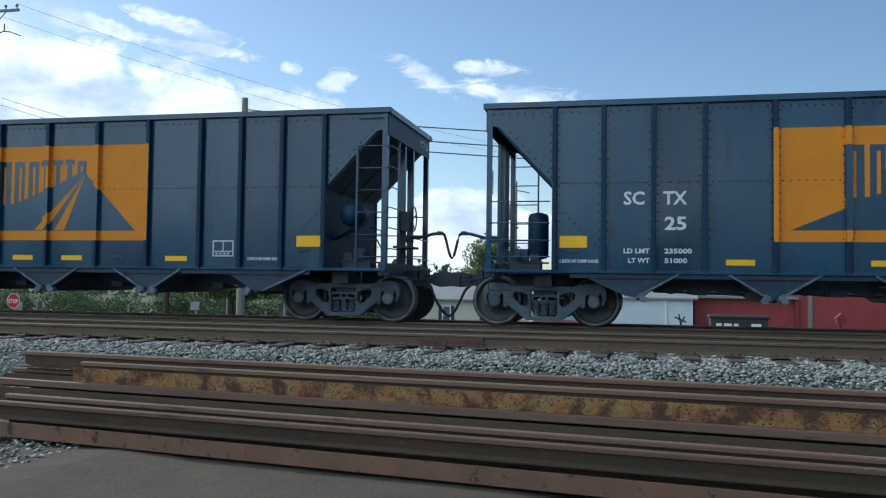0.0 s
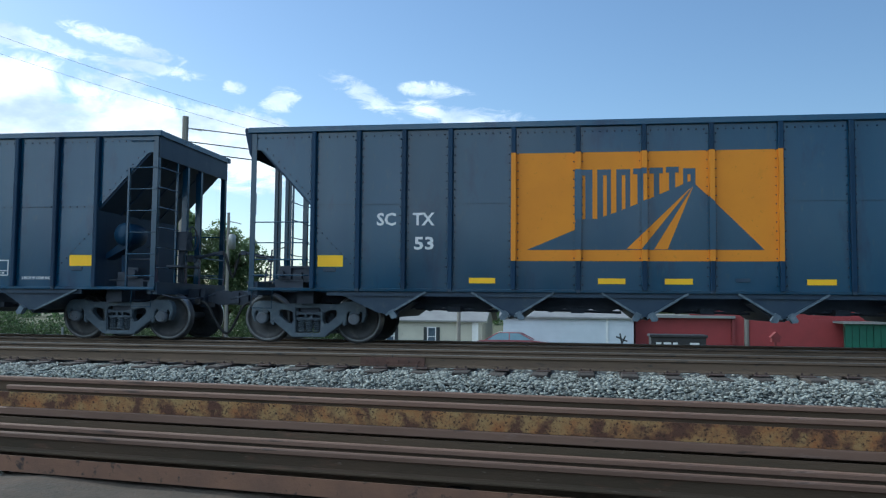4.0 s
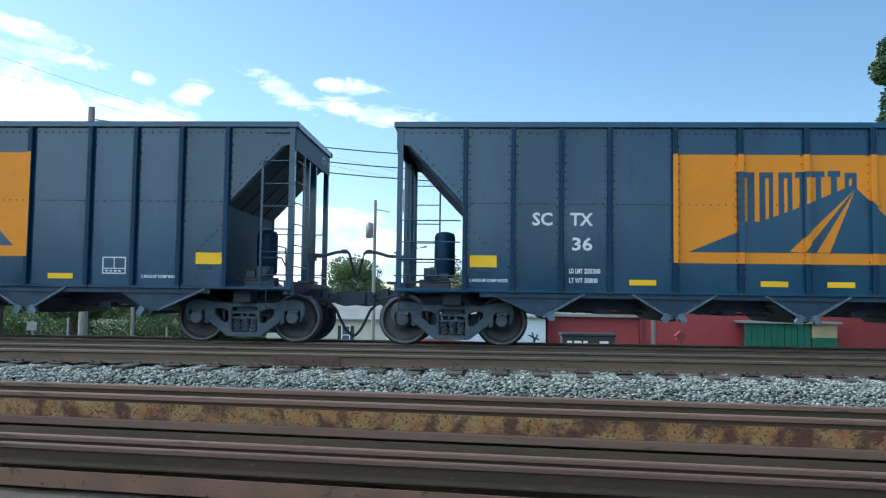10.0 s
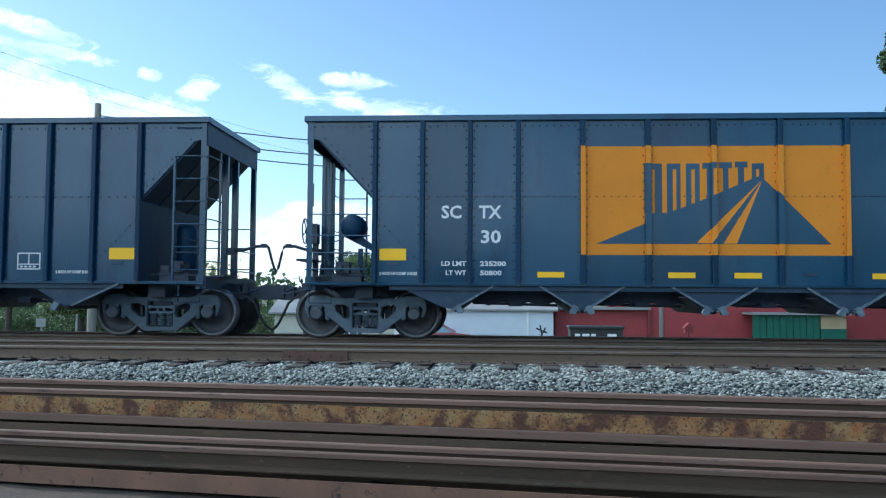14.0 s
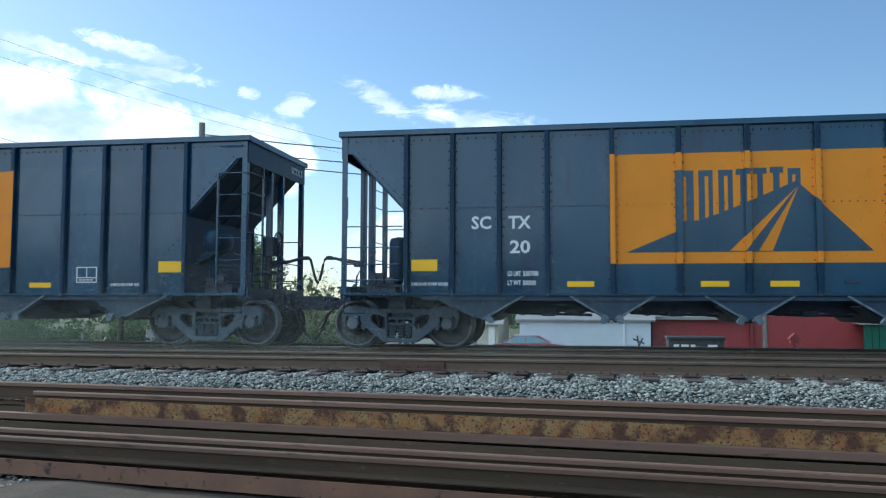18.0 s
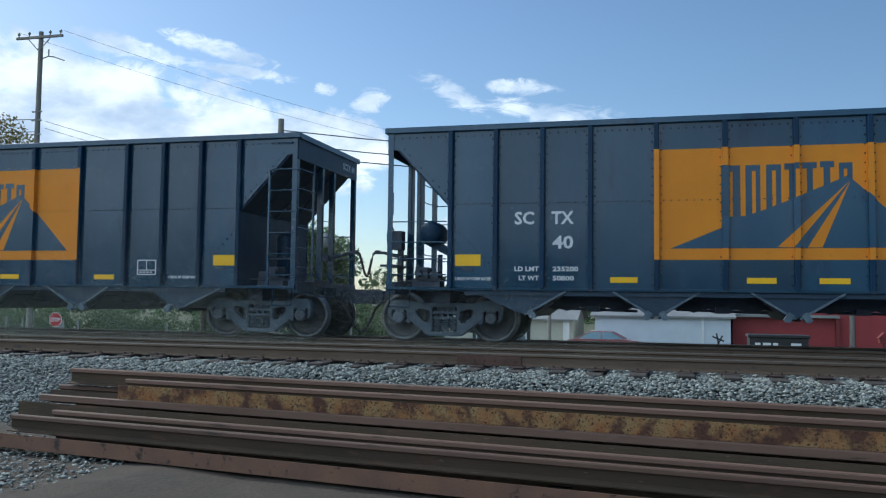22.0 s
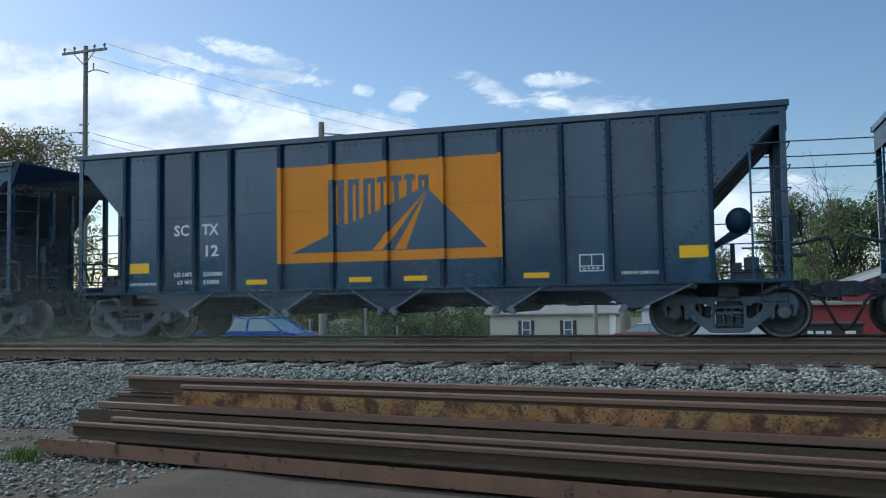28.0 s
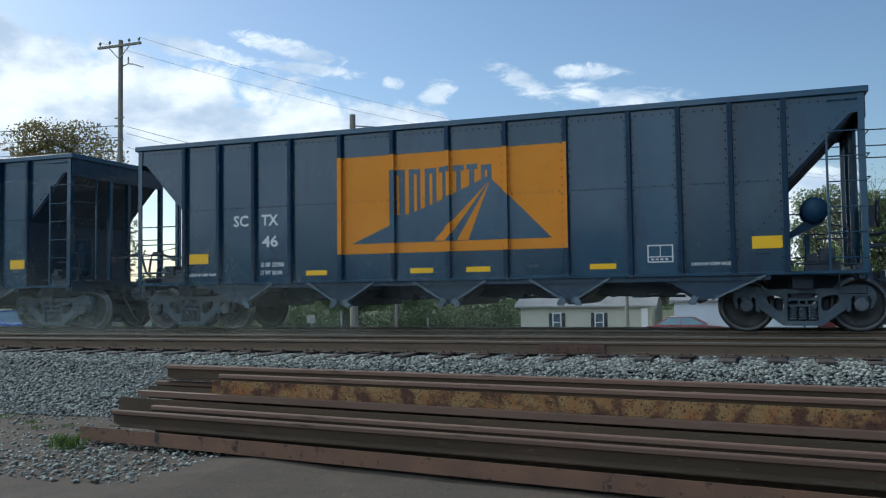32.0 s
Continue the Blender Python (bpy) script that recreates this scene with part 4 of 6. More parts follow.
        add("brake_valve", b, DARKGEAR)
        for pts in ([(0.15, -1.2, 1.02), (0.18, -1.2, 1.30), (0.30, -1.2, 1.52), (0.75, -1.2, 1.52)], [(0.22, -1.1, 1.02), (0.25, -1.1, 1.70), (0.5, -1.0, 1.76)], [(1.1, -1.3, 1.12), (0.7, -1.3, 1.12), (0.1, -1.25, 1.10)]):
            b = bmesh.new()
            tube(b, [(fx(x), y, z) for x, y, z in pts], 0.017)
            add("brake_pipe", b, DARKGEAR)

    # centre sill and hopper pockets
    b = bmesh.new()
    box(b, 0.3, LB - 0.3, -0.17, 0.17, 0.70, 0.98)
    add("centre_sill", b, DARKGEAR)
    tops = 0.955
    apex = (2.61, 4.90, LB / 2, LB - 4.90, LB - 2.61)
    for k, ax in enumerate(apex):
        if k == 0:
            poly = [(1.58, tops), (2.45, 0.56), (2.61, 0.53), (3.34, tops)]
        elif k == 4:
            poly = [(LB - 1.58, tops), (LB - 2.45, 0.56), (LB - 2.61, 0.53), (LB - 3.34, tops)]
        else:
            poly = [(ax - 0.72, tops), (ax - 0.03, 0.53), (ax + 0.03, 0.53), (ax + 0.72, tops)]
        b = bmesh.new()
        prism(b, poly, SIDE + 0.04, -SIDE - 0.04)
        h = add("hopper_pocket", b, NAVY_DUSTY, label="dusty tapered hopper pocket")
        # flanges along the sloping edges, paler than the pockets
        for p0, p1, on in ((poly[0], poly[1], k > 0), (poly[3], poly[2], k < 4)):
            if not on:
                continue
            d = Vector((p1[0] - p0[0], 0, p1[1] - p0[1])).normalized()
            n = Vector((-d.z, 0, d.x)) * (1 if p0[0] > p1[0] else -1)
            b = bmesh.new()
            prism(b, [(p0[0], p0[1]), (p1[0], p1[1]), (p1[0] + n.x * 0.034, p1[1] + n.z * 0.034), (p0[0] + n.x * 0.034, p0[1] + n.z * 0.034)], SIDE - 0.045, SIDE + 0.045)
            part("hopper_flange", b, EDGE, h, "pale grey-blue flange")
        for s in (-1, 1):
            if (k == 0 and s < 0) or (k == 4 and s > 0):
                continue
            b = bmesh.new()
            prism(b, [(ax + s * 0.05, 0.575), (ax + s * 0.14, 0.625), (ax + s * 0.225, 0.50), (ax + s * 0.20, 0.46), (ax + s * 0.12, 0.455)][::s], SIDE - 0.06, SIDE + 0.06)
            part("gate_latch", b, EDGE, h, "grey gate latch")
            b = bmesh.new()
            prism(b, [(ax + s * 0.02, 0.52), (ax + s * 0.42, 0.80), (ax + s * 0.45, 0.76), (ax + s * 0.06, 0.47)][::s], -1.35, 1.35)
            part("hopper_gate", b, DARKGEAR, h)
    # ridges that hang between the pockets
    for k in range(4):
        c = (apex[k] + apex[k + 1]) / 2
        b = bmesh.new()
        prism(b, [(c - 0.95, 0.93), (c - 0.98, 0.60), (c - 0.72, 0.66), (c - 0.50, 0.585), (c - 0.24, 0.66), (c, 0.59), (c + 0.24, 0.66), (c + 0.50, 0.585), (c + 0.72, 0.66), (c + 0.98, 0.60), (c + 0.95, 0.93)], -0.66, -0.60)
        box(b, c - 0.12, c + 0.12, -0.9, 0.9, 0.58, 0.68)
        add("ridge_plate", b, DARKGEAR)
        b = bmesh.new()
        rod(b, (c - 0.8, -0.5, 0.64), (c + 0.8, -0.5, 0.60), 0.026, 6)
        add("brake_rod", b, DARKGEAR)
    # trucks
    for cx in (TRUCK_X, LB - TRUCK_X):
        for y in (-1.02, 1.02):
            add("truck_side_frame", side_frame_bm(cx, y), TRUCK, label="dusty cast steel truck side frame")
            for dx in (-0.155, 0, 0.155):
                add("truck_spring", coil_bm(cx + dx, y, y < 0), TRUCK)
            b = bmesh.new()
            bbox(b, cx - 0.235, cx + 0.235, y - 0.07, y + 0.07, 0.43, 0.475, 0.01)
            prism(b, [(cx - 0.235, 0.51), (cx - 0.16, 0.535), (cx + 0.16, 0.535), (cx + 0.235, 0.51), (cx + 0.235, 0.585), (cx + 0.10, 0.565), (cx - 0.10, 0.565), (cx - 0.235, 0.585)], y - 0.075, y + 0.075)
            for q in (-0.06, 0.06):
                box(b, cx + q - 0.02, cx + q + 0.02, y - 0.06, y + 0.06, 0.475, 0.535)
            add("bolster_end", b, TRUCK)
            for s in (-1, 1):
                b = bmesh.new()
                bbox(b, cx + s * HALF_BASE - 0.10, cx + s * HALF_BASE + 0.10, y - 0.07, y + 0.07, 0.545, 0.60, 0.008)
                add("bearing_adapter", b, TRUCK)
        b = bmesh.new()
        bbox(b, cx - 0.2, cx + 0.2, -1.0, 1.0, 0.50, 0.78, 0.02)
        box(b, cx - 0.16, cx + 0.16, -1.30, -0.80, 0.74, 0.97)
        add("truck_bolster", b, DARKGEAR)
        b = bmesh.new()
        for s in (-1, 1):
            rod(b, (cx + s * 0.40, -0.8, 0.36), (cx + s * 0.40, 0.8, 0.36), 0.04, 6)
            for y in (-0.74, 0.74):
                box(b, cx + s * 0.37 - 0.04, cx + s * 0.37 + 0.06, y - 0.05, y + 0.05, 0.22, 0.56)
        add("brake_beam", b, DARKGEAR)
    # paint: emblem, reflectors, white box
    field, navy, stripes, blocks = emblem_polys()
    b = bmesh.new()
    fold, lo, hi = [], field[0][0], field[0][1]
    for i in range(5, 10):
        a, c = max(POSTS[i] - POST_W / 2, lo[0]), min(POSTS[i] + POST_W / 2, field[0][2][0])
        fold += [(a, SIDE - POST_D - 0.003), (c, SIDE - POST_D - 0.003)] if i in (5, 9) else [(a - 0.003, SIDE - 0.003), (a - 0.003, SIDE - POST_D - 0.003), (c + 0.003, SIDE - POST_D - 0.003), (c + 0.003, SIDE - 0.003)]
        if i == 5:
            fold.append((c + 0.003, SIDE - 0.003))
        if i == 9:
            fold.insert(-2, (a - 0.003, SIDE - 0.003))
    lower, upper = [b.verts.new((x, y, lo[1])) for x, y in fold], [b.verts.new((x, y, hi[1])) for x, y in fold]
    for i in range(len(fold) - 1):
        b.faces.new((lower[i], lower[i + 1], upper[i + 1], upper[i]))
    em = add("emblem_field", b, ORANGE, label="orange painted emblem field")
    part("emblem_hill", hill_sheet(navy), NAVY, em, "navy hill shape")
    for shapes in blocks:
        b = bmesh.new()
        paint_shapes(b, shapes, 0.006)
        part("emblem_block", b, NAVY, em, "navy block with drips")
    for stripe in stripes:
        b = bmesh.new()
        paint_shapes(b, [stripe], 0.009)
        part("emblem_stripe", b, ORANGE, em)
    wide = variant == 3
    for x0, x1, z0, z1 in ((1.29, 2.23, 1.27, 1.37), (LB - 2.23, LB - 1.29, 1.27, 1.37)) if wide else ((POSTS[1] + 0.09, POSTS[1] + 0.57, 1.42, 1.63), (POSTS[13] - 0.55, POSTS[13] - 0.07, 1.42, 1.63)):
        b = bmesh.new()
        box(b, x0, x1, SIDE - 0.004, SIDE + 0.001, z0, z1)
        add("reflector_panel", b, YELLOW, label="large yellow reflector panel")
    for i, dx in ((3, 0.48) if wide else (4, 0.34), (6, 0.34), (7, 0.34), (9, 0.40)):
        b = bmesh.new()
        box(b, POSTS[i] + dx, POSTS[i] + dx + 0.47, SIDE - 0.004, SIDE + 0.001, 1.13, 1.228)
        add("reflector_strip", b, YELLOW, label="narrow yellow reflector strip")
    bm2 = bmesh.new()
    x0, x1, z0, z1 = POSTS[10] + 0.28, POSTS[10] + 0.72, 1.225, 1.535
    for a, c, d, e in ((x0, x1, z1 - 0.022, z1), (x0, x1, z0, z0 + 0.022), (x0, x0 + 0.022, z0, z1), (x1 - 0.022, x1, z0, z1), (x0, x1, z0 + 0.09, z0 + 0.108), ((x0 + x1) / 2 - 0.008, (x0 + x1) / 2 + 0.008, z0 + 0.1, z1)):
        box(bm2, a, c, SIDE - 0.0045, SIDE + 0.001, d, e)
    for k in range(4):
        box(bm2, x0 + 0.06 + k * 0.08, x0 + 0.11 + k * 0.08, SIDE - 0.0045, SIDE + 0.001, z0 + 0.04, z0 + 0.07)
    add("stencil_box", bm2, WHITE, label="white stencilled inspection box")
    for x, z in ((POSTS[12] + 0.34, 1.42 if wide else 1.29), (POSTS[1] + (0.58 if wide else 0.20), 1.42 if wide else 1.29), (POSTS[8] + 0.38, 1.14)):
        b = bmesh.new()
        bbox(b, x, x + 0.24, SIDE - 0.012, SIDE, z, z + 0.06, 0.004)
        add("card_holder", b, NAVY_DUSTY)
    lettering("2 INCH HF COMP SHOES", 0.075, POSTS[1] + (0.24 if wide else 0.09), SIDE - 0.004, 1.16, car, "small_stencil", 0.003, width=0.68)
    lettering("2 INCH HF COMP SHOES", 0.075, POSTS[11] + 0.16, SIDE - 0.004, 1.16, car, "small_stencil", 0.003, width=0.68)
    for ax in AXLES:
        wheelset(car, ax)
    return car


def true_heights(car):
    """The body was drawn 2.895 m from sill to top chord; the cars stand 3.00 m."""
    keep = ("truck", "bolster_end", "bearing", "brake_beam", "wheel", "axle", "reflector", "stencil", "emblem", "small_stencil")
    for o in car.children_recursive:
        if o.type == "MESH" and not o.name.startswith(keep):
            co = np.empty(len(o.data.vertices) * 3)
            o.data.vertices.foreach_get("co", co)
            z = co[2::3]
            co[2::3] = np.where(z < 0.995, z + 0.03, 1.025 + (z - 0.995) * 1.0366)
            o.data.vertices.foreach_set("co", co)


# number, load limit, light weight, end equipment, whether the weights share one bay; None: too faint to read, "": not there
CONSIST = [("25", "235000", "51000", 1, 0), ("26", "234900", "51100", 1, 1), ("27", "234900", "51100", 1, 0), ("53", "", "", 4, 0), ("", None, None, 1, 1), ("10", "237700", "48300", 2, 0), ("3", "235100", "50900", 2, 0),
           ("36", "235200", "50800", 1, 1), ("14", "235100", "50900", 2, 1), ("49", "235300", "50700", 1, 1), ("30", "235200", "50800", 2, 0), ("", None, None, 2, 1), ("9", "235100", "50900", 3, 0), ("20", "235700", "50300", 1, 1),
           ("5", "235100", "50900", 1, 0), ("31", "235100", "50900", 2, 0), ("40", "235200", "50800", 2, 0), ("44", "235100", "50900", 2, 1), ("56", "", "", 5, 0), ("55", "", "", 5, 0), ("24", "235100", "50900", 2, 0),
           ("12", "235000", "51000", 1, 0), ("54", "", "", 4, 0), ("32", "235000", "51000", 2, 1), ("46", "232900", "53100", 1, 1), ("", None, None, 2, 1)]


# the words, drawn once
for number, limit, light, *_ in CONSIST:
    for word in (number, "SCTX " + number if number else ""):
        if word:
            text_mesh(word, 0.20 if " " in word else 0.315, 0.006 if " " in word else 0.008, 1.0)
    for word in (limit, light):
        if word:
            text_mesh(word, 0.115, 0.004, 1.0)
for word, size, bold in (("SC", 0.315, 0.008), ("TX", 0.315, 0.008), ("LD LMT", 0.115, 0.004), ("LT WT", 0.115, 0.004), ("2 INCH HF COMP SHOES", 0.075, 0.003)):
    text_mesh(word, size, bold, 1.0)


def bar(parent, x, z, w, h):
    b = bmesh.new()
    box(b, x, x + w, SIDE - 0.004, SIDE + 0.001, z, z + h)
    part("stencil_bar", b, WHITE, parent)


def dress(car, number, limit, light, narrow):
    y = SIDE - 0.004
    x2, x3 = POSTS[2], POSTS[3]
    if number == "9":
        x2, x3 = 2.87, 3.92
    lettering("SC", 0.315, x2 + 0.34, y, 2.18, car, "reporting_mark", 0.008, width=0.36)
    lettering("TX", 0.315, x3 + 0.16, y, 2.18, car, "reporting_mark", 0.008, width=0.40)
    if number:
        w = 0.37 if len(number) == 2 else 0.18
        lettering(number, 0.315, x3 + 0.55 - w, y, 1.74, car, "car_number", 0.008, width=w)
        lettering("SCTX " + number, 0.20, LB + 0.025, 0.72, 3.66, car, "end_mark", 0.006, 90, width=0.70)
    else:
        bar(car, x3 + 0.18, 1.74, 0.36, 0.22)
    if limit == "":
        for o in [o for o in car.children if o.name.startswith(("small_stencil", "stencil_box"))]:
            bpy.data.objects.remove(o)
        for poly in ([(LB, 3.46), (LB + 0.06, 3.54), (LB + 0.25, 3.98), (LB + 0.23, 4.02), (LB, 4.02)], [(0, 3.46), (-0.04, 3.54), (-0.14, 3.98), (-0.12, 4.02), (0, 4.02)]):
            b = bmesh.new()
            prism(b, poly, SIDE - 0.03, -SIDE + 0.03)
            part("end_overhang", b, RIVET, car, "dark overhanging top end")
        if number in ("55", "56"):
            b = bmesh.new()
            box(b, 0.50, 0.535, SIDE - 0.035, SIDE + 0.02, 0.98, 3.20)
            ladder = part("side_ladder", b, NAVY, car)
            for k in range(6):
                b = bmesh.new()
                rod(b, (0.05, SIDE - 0.03, 1.22 + k * 0.37), (0.52, SIDE - 0.03, 1.22 + k * 0.37), 0.011, 6)
                part("rung", b, NAVY, ladder)
        bar(car, POSTS[11] + 0.30, 1.20, 0.17, 0.05)
        return
    for z, word, value in ((1.33, "LD LMT", limit), (1.165, "LT WT", light)):
        xa, wa = (x3 + 0.14, 0.24) if narrow else (x2 + (0.34 if word == "LD LMT" else 0.42), 0.45 if word == "LD LMT" else 0.37)
        xb, wb = (x3 + 0.41, 0.28) if narrow else (x3 + 0.18, 0.46)
        if number == "9":
            xa, xb = xa - 0.48, 3.29
        if value is None:
            bar(car, xa, z, wa, 0.07)
        else:
            lettering(word, 0.115, xa, y, z, car, "small_stencil", 0.004, width=wa)
        if value is None:
            bar(car, xb, z, wb, 0.07)
        else:
            lettering(value, 0.115, xb, y, z, car, "small_stencil", 0.004, width=wb * len(value) / 6)


LAG = 0.032


def car_x(k, t):
    """Where the rear end of car k stands at t seconds; the train hangs back a third of a metre within the first second."""
    t -= LAG * float(np.interp(t, (0.7, 0.767, 1.0, 1.067), (0, 1, 1, 0)))
    return -2.61 + 11.2565 * t + 0.02258 * t * t - 0.00010116 * t ** 3 - PITCH * k


templates = {v: hopper_car(v) for v in (1, 2, 4, 5)}
# one car has wider bays at its ends, with double posts beside the emblem
usual = POSTS[:]
for i, x in ((1, 1.03), (2, 2.40), (3, 3.76), (4, 4.83)):
    POSTS[i], POSTS[14 - i] = x, LB - x
templates[3] = hopper_car(3)
POSTS[:] = usual
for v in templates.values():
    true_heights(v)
used = set()
CARS = []
for k, (number, limit, light, variant, narrow) in enumerate(CONSIST):
    m = pose(car_x(k, 0), TRAIN_Y, 0)
    if variant not in used:
        used.add(variant)
        car = templates[variant]
        car.matrix_basis = m
    else:
        car = None
    CARS.append((car, m, k, number, limit, light, variant, narrow))
for i, (car, m, k, number, limit, light, variant, narrow) in enumerate(CARS):
    if car is None:
        CARS[i] = (copy_thing(templates[variant], m), m, k, number, limit, light, variant, narrow)
for car, m, k, number, limit, light, variant, narrow in CARS:
    dress(car, number, limit, light, narrow)
    tagged(car, "navy open-top hopper car with orange emblem" + (", numbered " + number if number else ""), "hopper car", "hopper cars of the train")


def motions():
    times = [0.0, 0.1, 0.2, 0.3, 0.4, 0.5, 0.6, 0.7, 0.767, 0.9, 1.0, 1.067, 1.1, 1.2] + [0.5 * i for i in range(3, 64)] + [31.6, 31.7, 31.8, 31.9, 32.0]
    for car, m, k, *_ in CARS:
        walk(car, [(t, pose(car_x(k, t), TRAIN_Y, 0)) for t in times])
        for ws in [o for o in car.children if o.name.startswith("wheelset")]:
            ax = ws.matrix_basis.translation.x
            seen = [f for f in range(1, 962) if -24 < car_x(k, (f - 1) / FPS) + ax < 13]
            rows, base = [], pose(ax, 0, R_WHEEL)
            if not seen:
                continue
            keys = sorted({1, *range(seen[0], seen[-1] + 1), 961})
            start, stop = car_x(k, (seen[0] - 1) / FPS), car_x(k, (seen[-1] - 1) / FPS)
            for f in keys:
                s = min(max(car_x(k, (f - 1) / FPS), start), stop) - start
                rows.append(((f - 1) / FPS, base @ Matrix.Rotation(s / R_WHEEL, 4, "Y")))
            walk(ws, rows)
    walk(dust_cloud, [(t, pose(x, 0, 0)) for t, x in ((0.0, -60.0), (12.0, -50.0), (14.5, -26.0), (16.5, -7.0), (17.5, 0.0), (19.0, 1.0), (21.0, -1.5), (24.0, -2.0), (28.5, -1.0), (32.0, -2.0))])
    walk(blue_car, [(t, pose(x, 27.5, -1.22, 0, 0, 180)) for t, x in ((0.0, 330.0), (24.0, 30.0), (26.0, 5.0), (26.5, -1.1), (27.5, -12.0), (28.5, -19.9), (30.0, -25.3), (31.0, -28.2), (32.0, -30.8))])

# ---------------------------------------------------------------- buildings and street furniture beyond the train


def siding(name, x0, x1, y, z0, z1, material, parent, step=0.2, depth=0.12):
    """A clapboard front: overlapping courses in one mesh, facing -y."""
    b = bmesh.new()
    n = max(1, int((z1 - z0) / step))
    prof = [(y + depth, z0)]
    for k in range(n):
        prof += [(y - 0.03, z0 + (z1 - z0) * k / n), (y, z0 + (z1 - z0) * (k + 1) / n)]
    prof.append((y + depth, z1))
    ends = [[b.verts.new((x, yy, zz)) for yy, zz in prof] for x in (x0, x1)]
    for i in range(len(prof)):
        j = (i + 1) % len(prof)
        b.faces.new((ends[0][i], ends[0][j], ends[1][j], ends[1][i]))
    b.faces.new(ends[0][::-1])
    b.faces.new(ends[1])
    return part(name, b, material, parent)


def window(parent, x, y, z0, w, h, shutters=True):
    b = bmesh.new()
    for a, c, d, e in ((x - w / 2 - 0.08, x - w / 2, z0, z0 + h), (x + w / 2, x + w / 2 + 0.08, z0, z0 + h), (x - w / 2 - 0.08, x + w / 2 + 0.08, z0 + h, z0 + h + 0.08), (x - w / 2 - 0.08, x + w / 2 + 0.08, z0 - 0.08, z0), (x - w / 2, x + w / 2, z0 + h / 2 - 0.03, z0 + h / 2 + 0.03)):
        box(b, a, c, y - 0.10, y - 0.02, d, e)
    win = part("window", b, TRIM, parent, "white sash window")
    b = bmesh.new()
    box(b, x - w / 2, x + w / 2, y - 0.06, y - 0.04, z0, z0 + h)
    part("pane", b, GLASS, win)
    if shutters:
        for s in (-1, 1):
            b = bmesh.new()
            xs = x + s * (w / 2 + 0.215)
            box(b, xs - 0.13, xs + 0.13, y - 0.09, y - 0.03, z0 - 0.05, z0 + h + 0.05)
            for k in range(8):
                box(b, xs - 0.10, xs + 0.10, y - 0.11, y - 0.08, z0 + k * h / 8 + 0.02, z0 + k * h / 8 + 0.10)
            part("shutter", b, SHUTTER, win, "dark louvred shutter")


def gabled(name, label, x0, x1, y0, y1, zg, ze, zr, wall, roof, over=0.4, step=0.2):
    """A house with its eaves along x: walls, two roof slopes."""
    h = tagged(new(name), label, "house")
    siding("wall", x0, x1, y0, zg, ze, wall, h, step)
    b = bmesh.new()
    box(b, x0, x0 + 0.12, y0 + 0.13, y1, zg, ze)
    box(b, x1 - 0.12, x1, y0 + 0.13, y1, zg, ze)
    box(b, x0 + 0.12, x1 - 0.12, y1 - 0.12, y1, zg, ze)
    ym = (y0 + y1) / 2
    for xa in (x0, x1 - 0.12):
        v = [b.verts.new((xx, yy, zz)) for xx in (xa, xa + 0.12) for yy, zz in ((y0, ze), (y1, ze), (ym, zr))]
        b.faces.new(v[:3])
        b.faces.new(v[3:][::-1])
    part("wall", b, wall, h)
    for ya in (y0 - over, y1 + over):
        b = bmesh.new()
        dz = (zr - ze) / (ym - y0) * over
        v = []
        for xx in (x0 - over, x1 + over):
            v += [b.verts.new(p) for p in ((xx, ya, ze - dz), (xx, ya, ze - dz + 0.12), (xx, ym, zr + 0.12), (xx, ym, zr))]
        for q in ((0, 1, 2, 3), (7, 6, 5, 4), (0, 4, 5, 1), (1, 5, 6, 2), (2, 6, 7, 3), (3, 7, 4, 0)):
            b.faces.new([v[i] for i in q])
        part("roof", b, roof, h, "grey roof slope")
    return h


house = gabled("house", "cream clapboard house with dark shutters and a grey roof", -16.6, -6.9, 62.9, 71.0, -3.0, -0.42, 1.0, SIDING, ROOF)
for x in (-13.8, -10.65):
    window(house, x, 62.9, -2.3, 0.52, 1.28)
b = bmesh.new()
box(b, -7.6, -7.15, 62.7, 62.85, -3.0, -0.6)
part("downpipe_trim", b, TRIM, house)

garage = gabled("garage", "white clapboard garage with a pale roof", -4.9, 3.75, 58.0, 68.0, -2.9, -0.05, 1.4, WHITESIDING, ROOF, 0.3, 0.22)
b = bmesh.new()
box(b, 1.95, 2.10, 57.9, 57.98, -2.9, -0.1)
part("corner_board", b, TRIM, garage)

red_barn = tagged(new("red_building"), "long barn-red metal building with a pale sloping roof", "building")
b = bmesh.new()
box(b, 4.0, 33.0, 60.0, 60.2, -2.9, 0.0)
box(b, 4.0, 4.2, 60.2, 72.0, -2.9, 0.0)
box(b, 32.8, 33.0, 60.2, 72.0, -2.9, 0.0)
part("wall", b, REDWALL, red_barn)
b = bmesh.new()
prism(b, [(7.6, 0.004), (33.0, 0.004), (33.0, 1.88), (21.45, 5.86), (7.6, 1.10)], 60.03, 60.2)
part("gable", b, REDWALL, red_barn)
b = bmesh.new()
prism(b, [(7.1, 0.93), (21.45, 5.88), (33.6, 1.69), (33.6, 1.90), (21.45, 6.09), (7.1, 1.14)], 59.7, 74.0)
part("roof", b, ROOF, red_barn, "pale grey metal roof")
b = bmesh.new()
prism(b, [(7.1, 0.90), (21.45, 5.85), (33.6, 1.66), (33.6, 1.92), (21.45, 6.11), (7.1, 1.16)], 59.6, 59.697)
part("fascia", b, TRIM, red_barn, "white fascia board")
b = bmesh.new()
box(b, 3.6, 10.5, 59.5, 72.0, -0.02, 0.16)
part("roof", b, ROOF, red_barn)
b = bmesh.new()
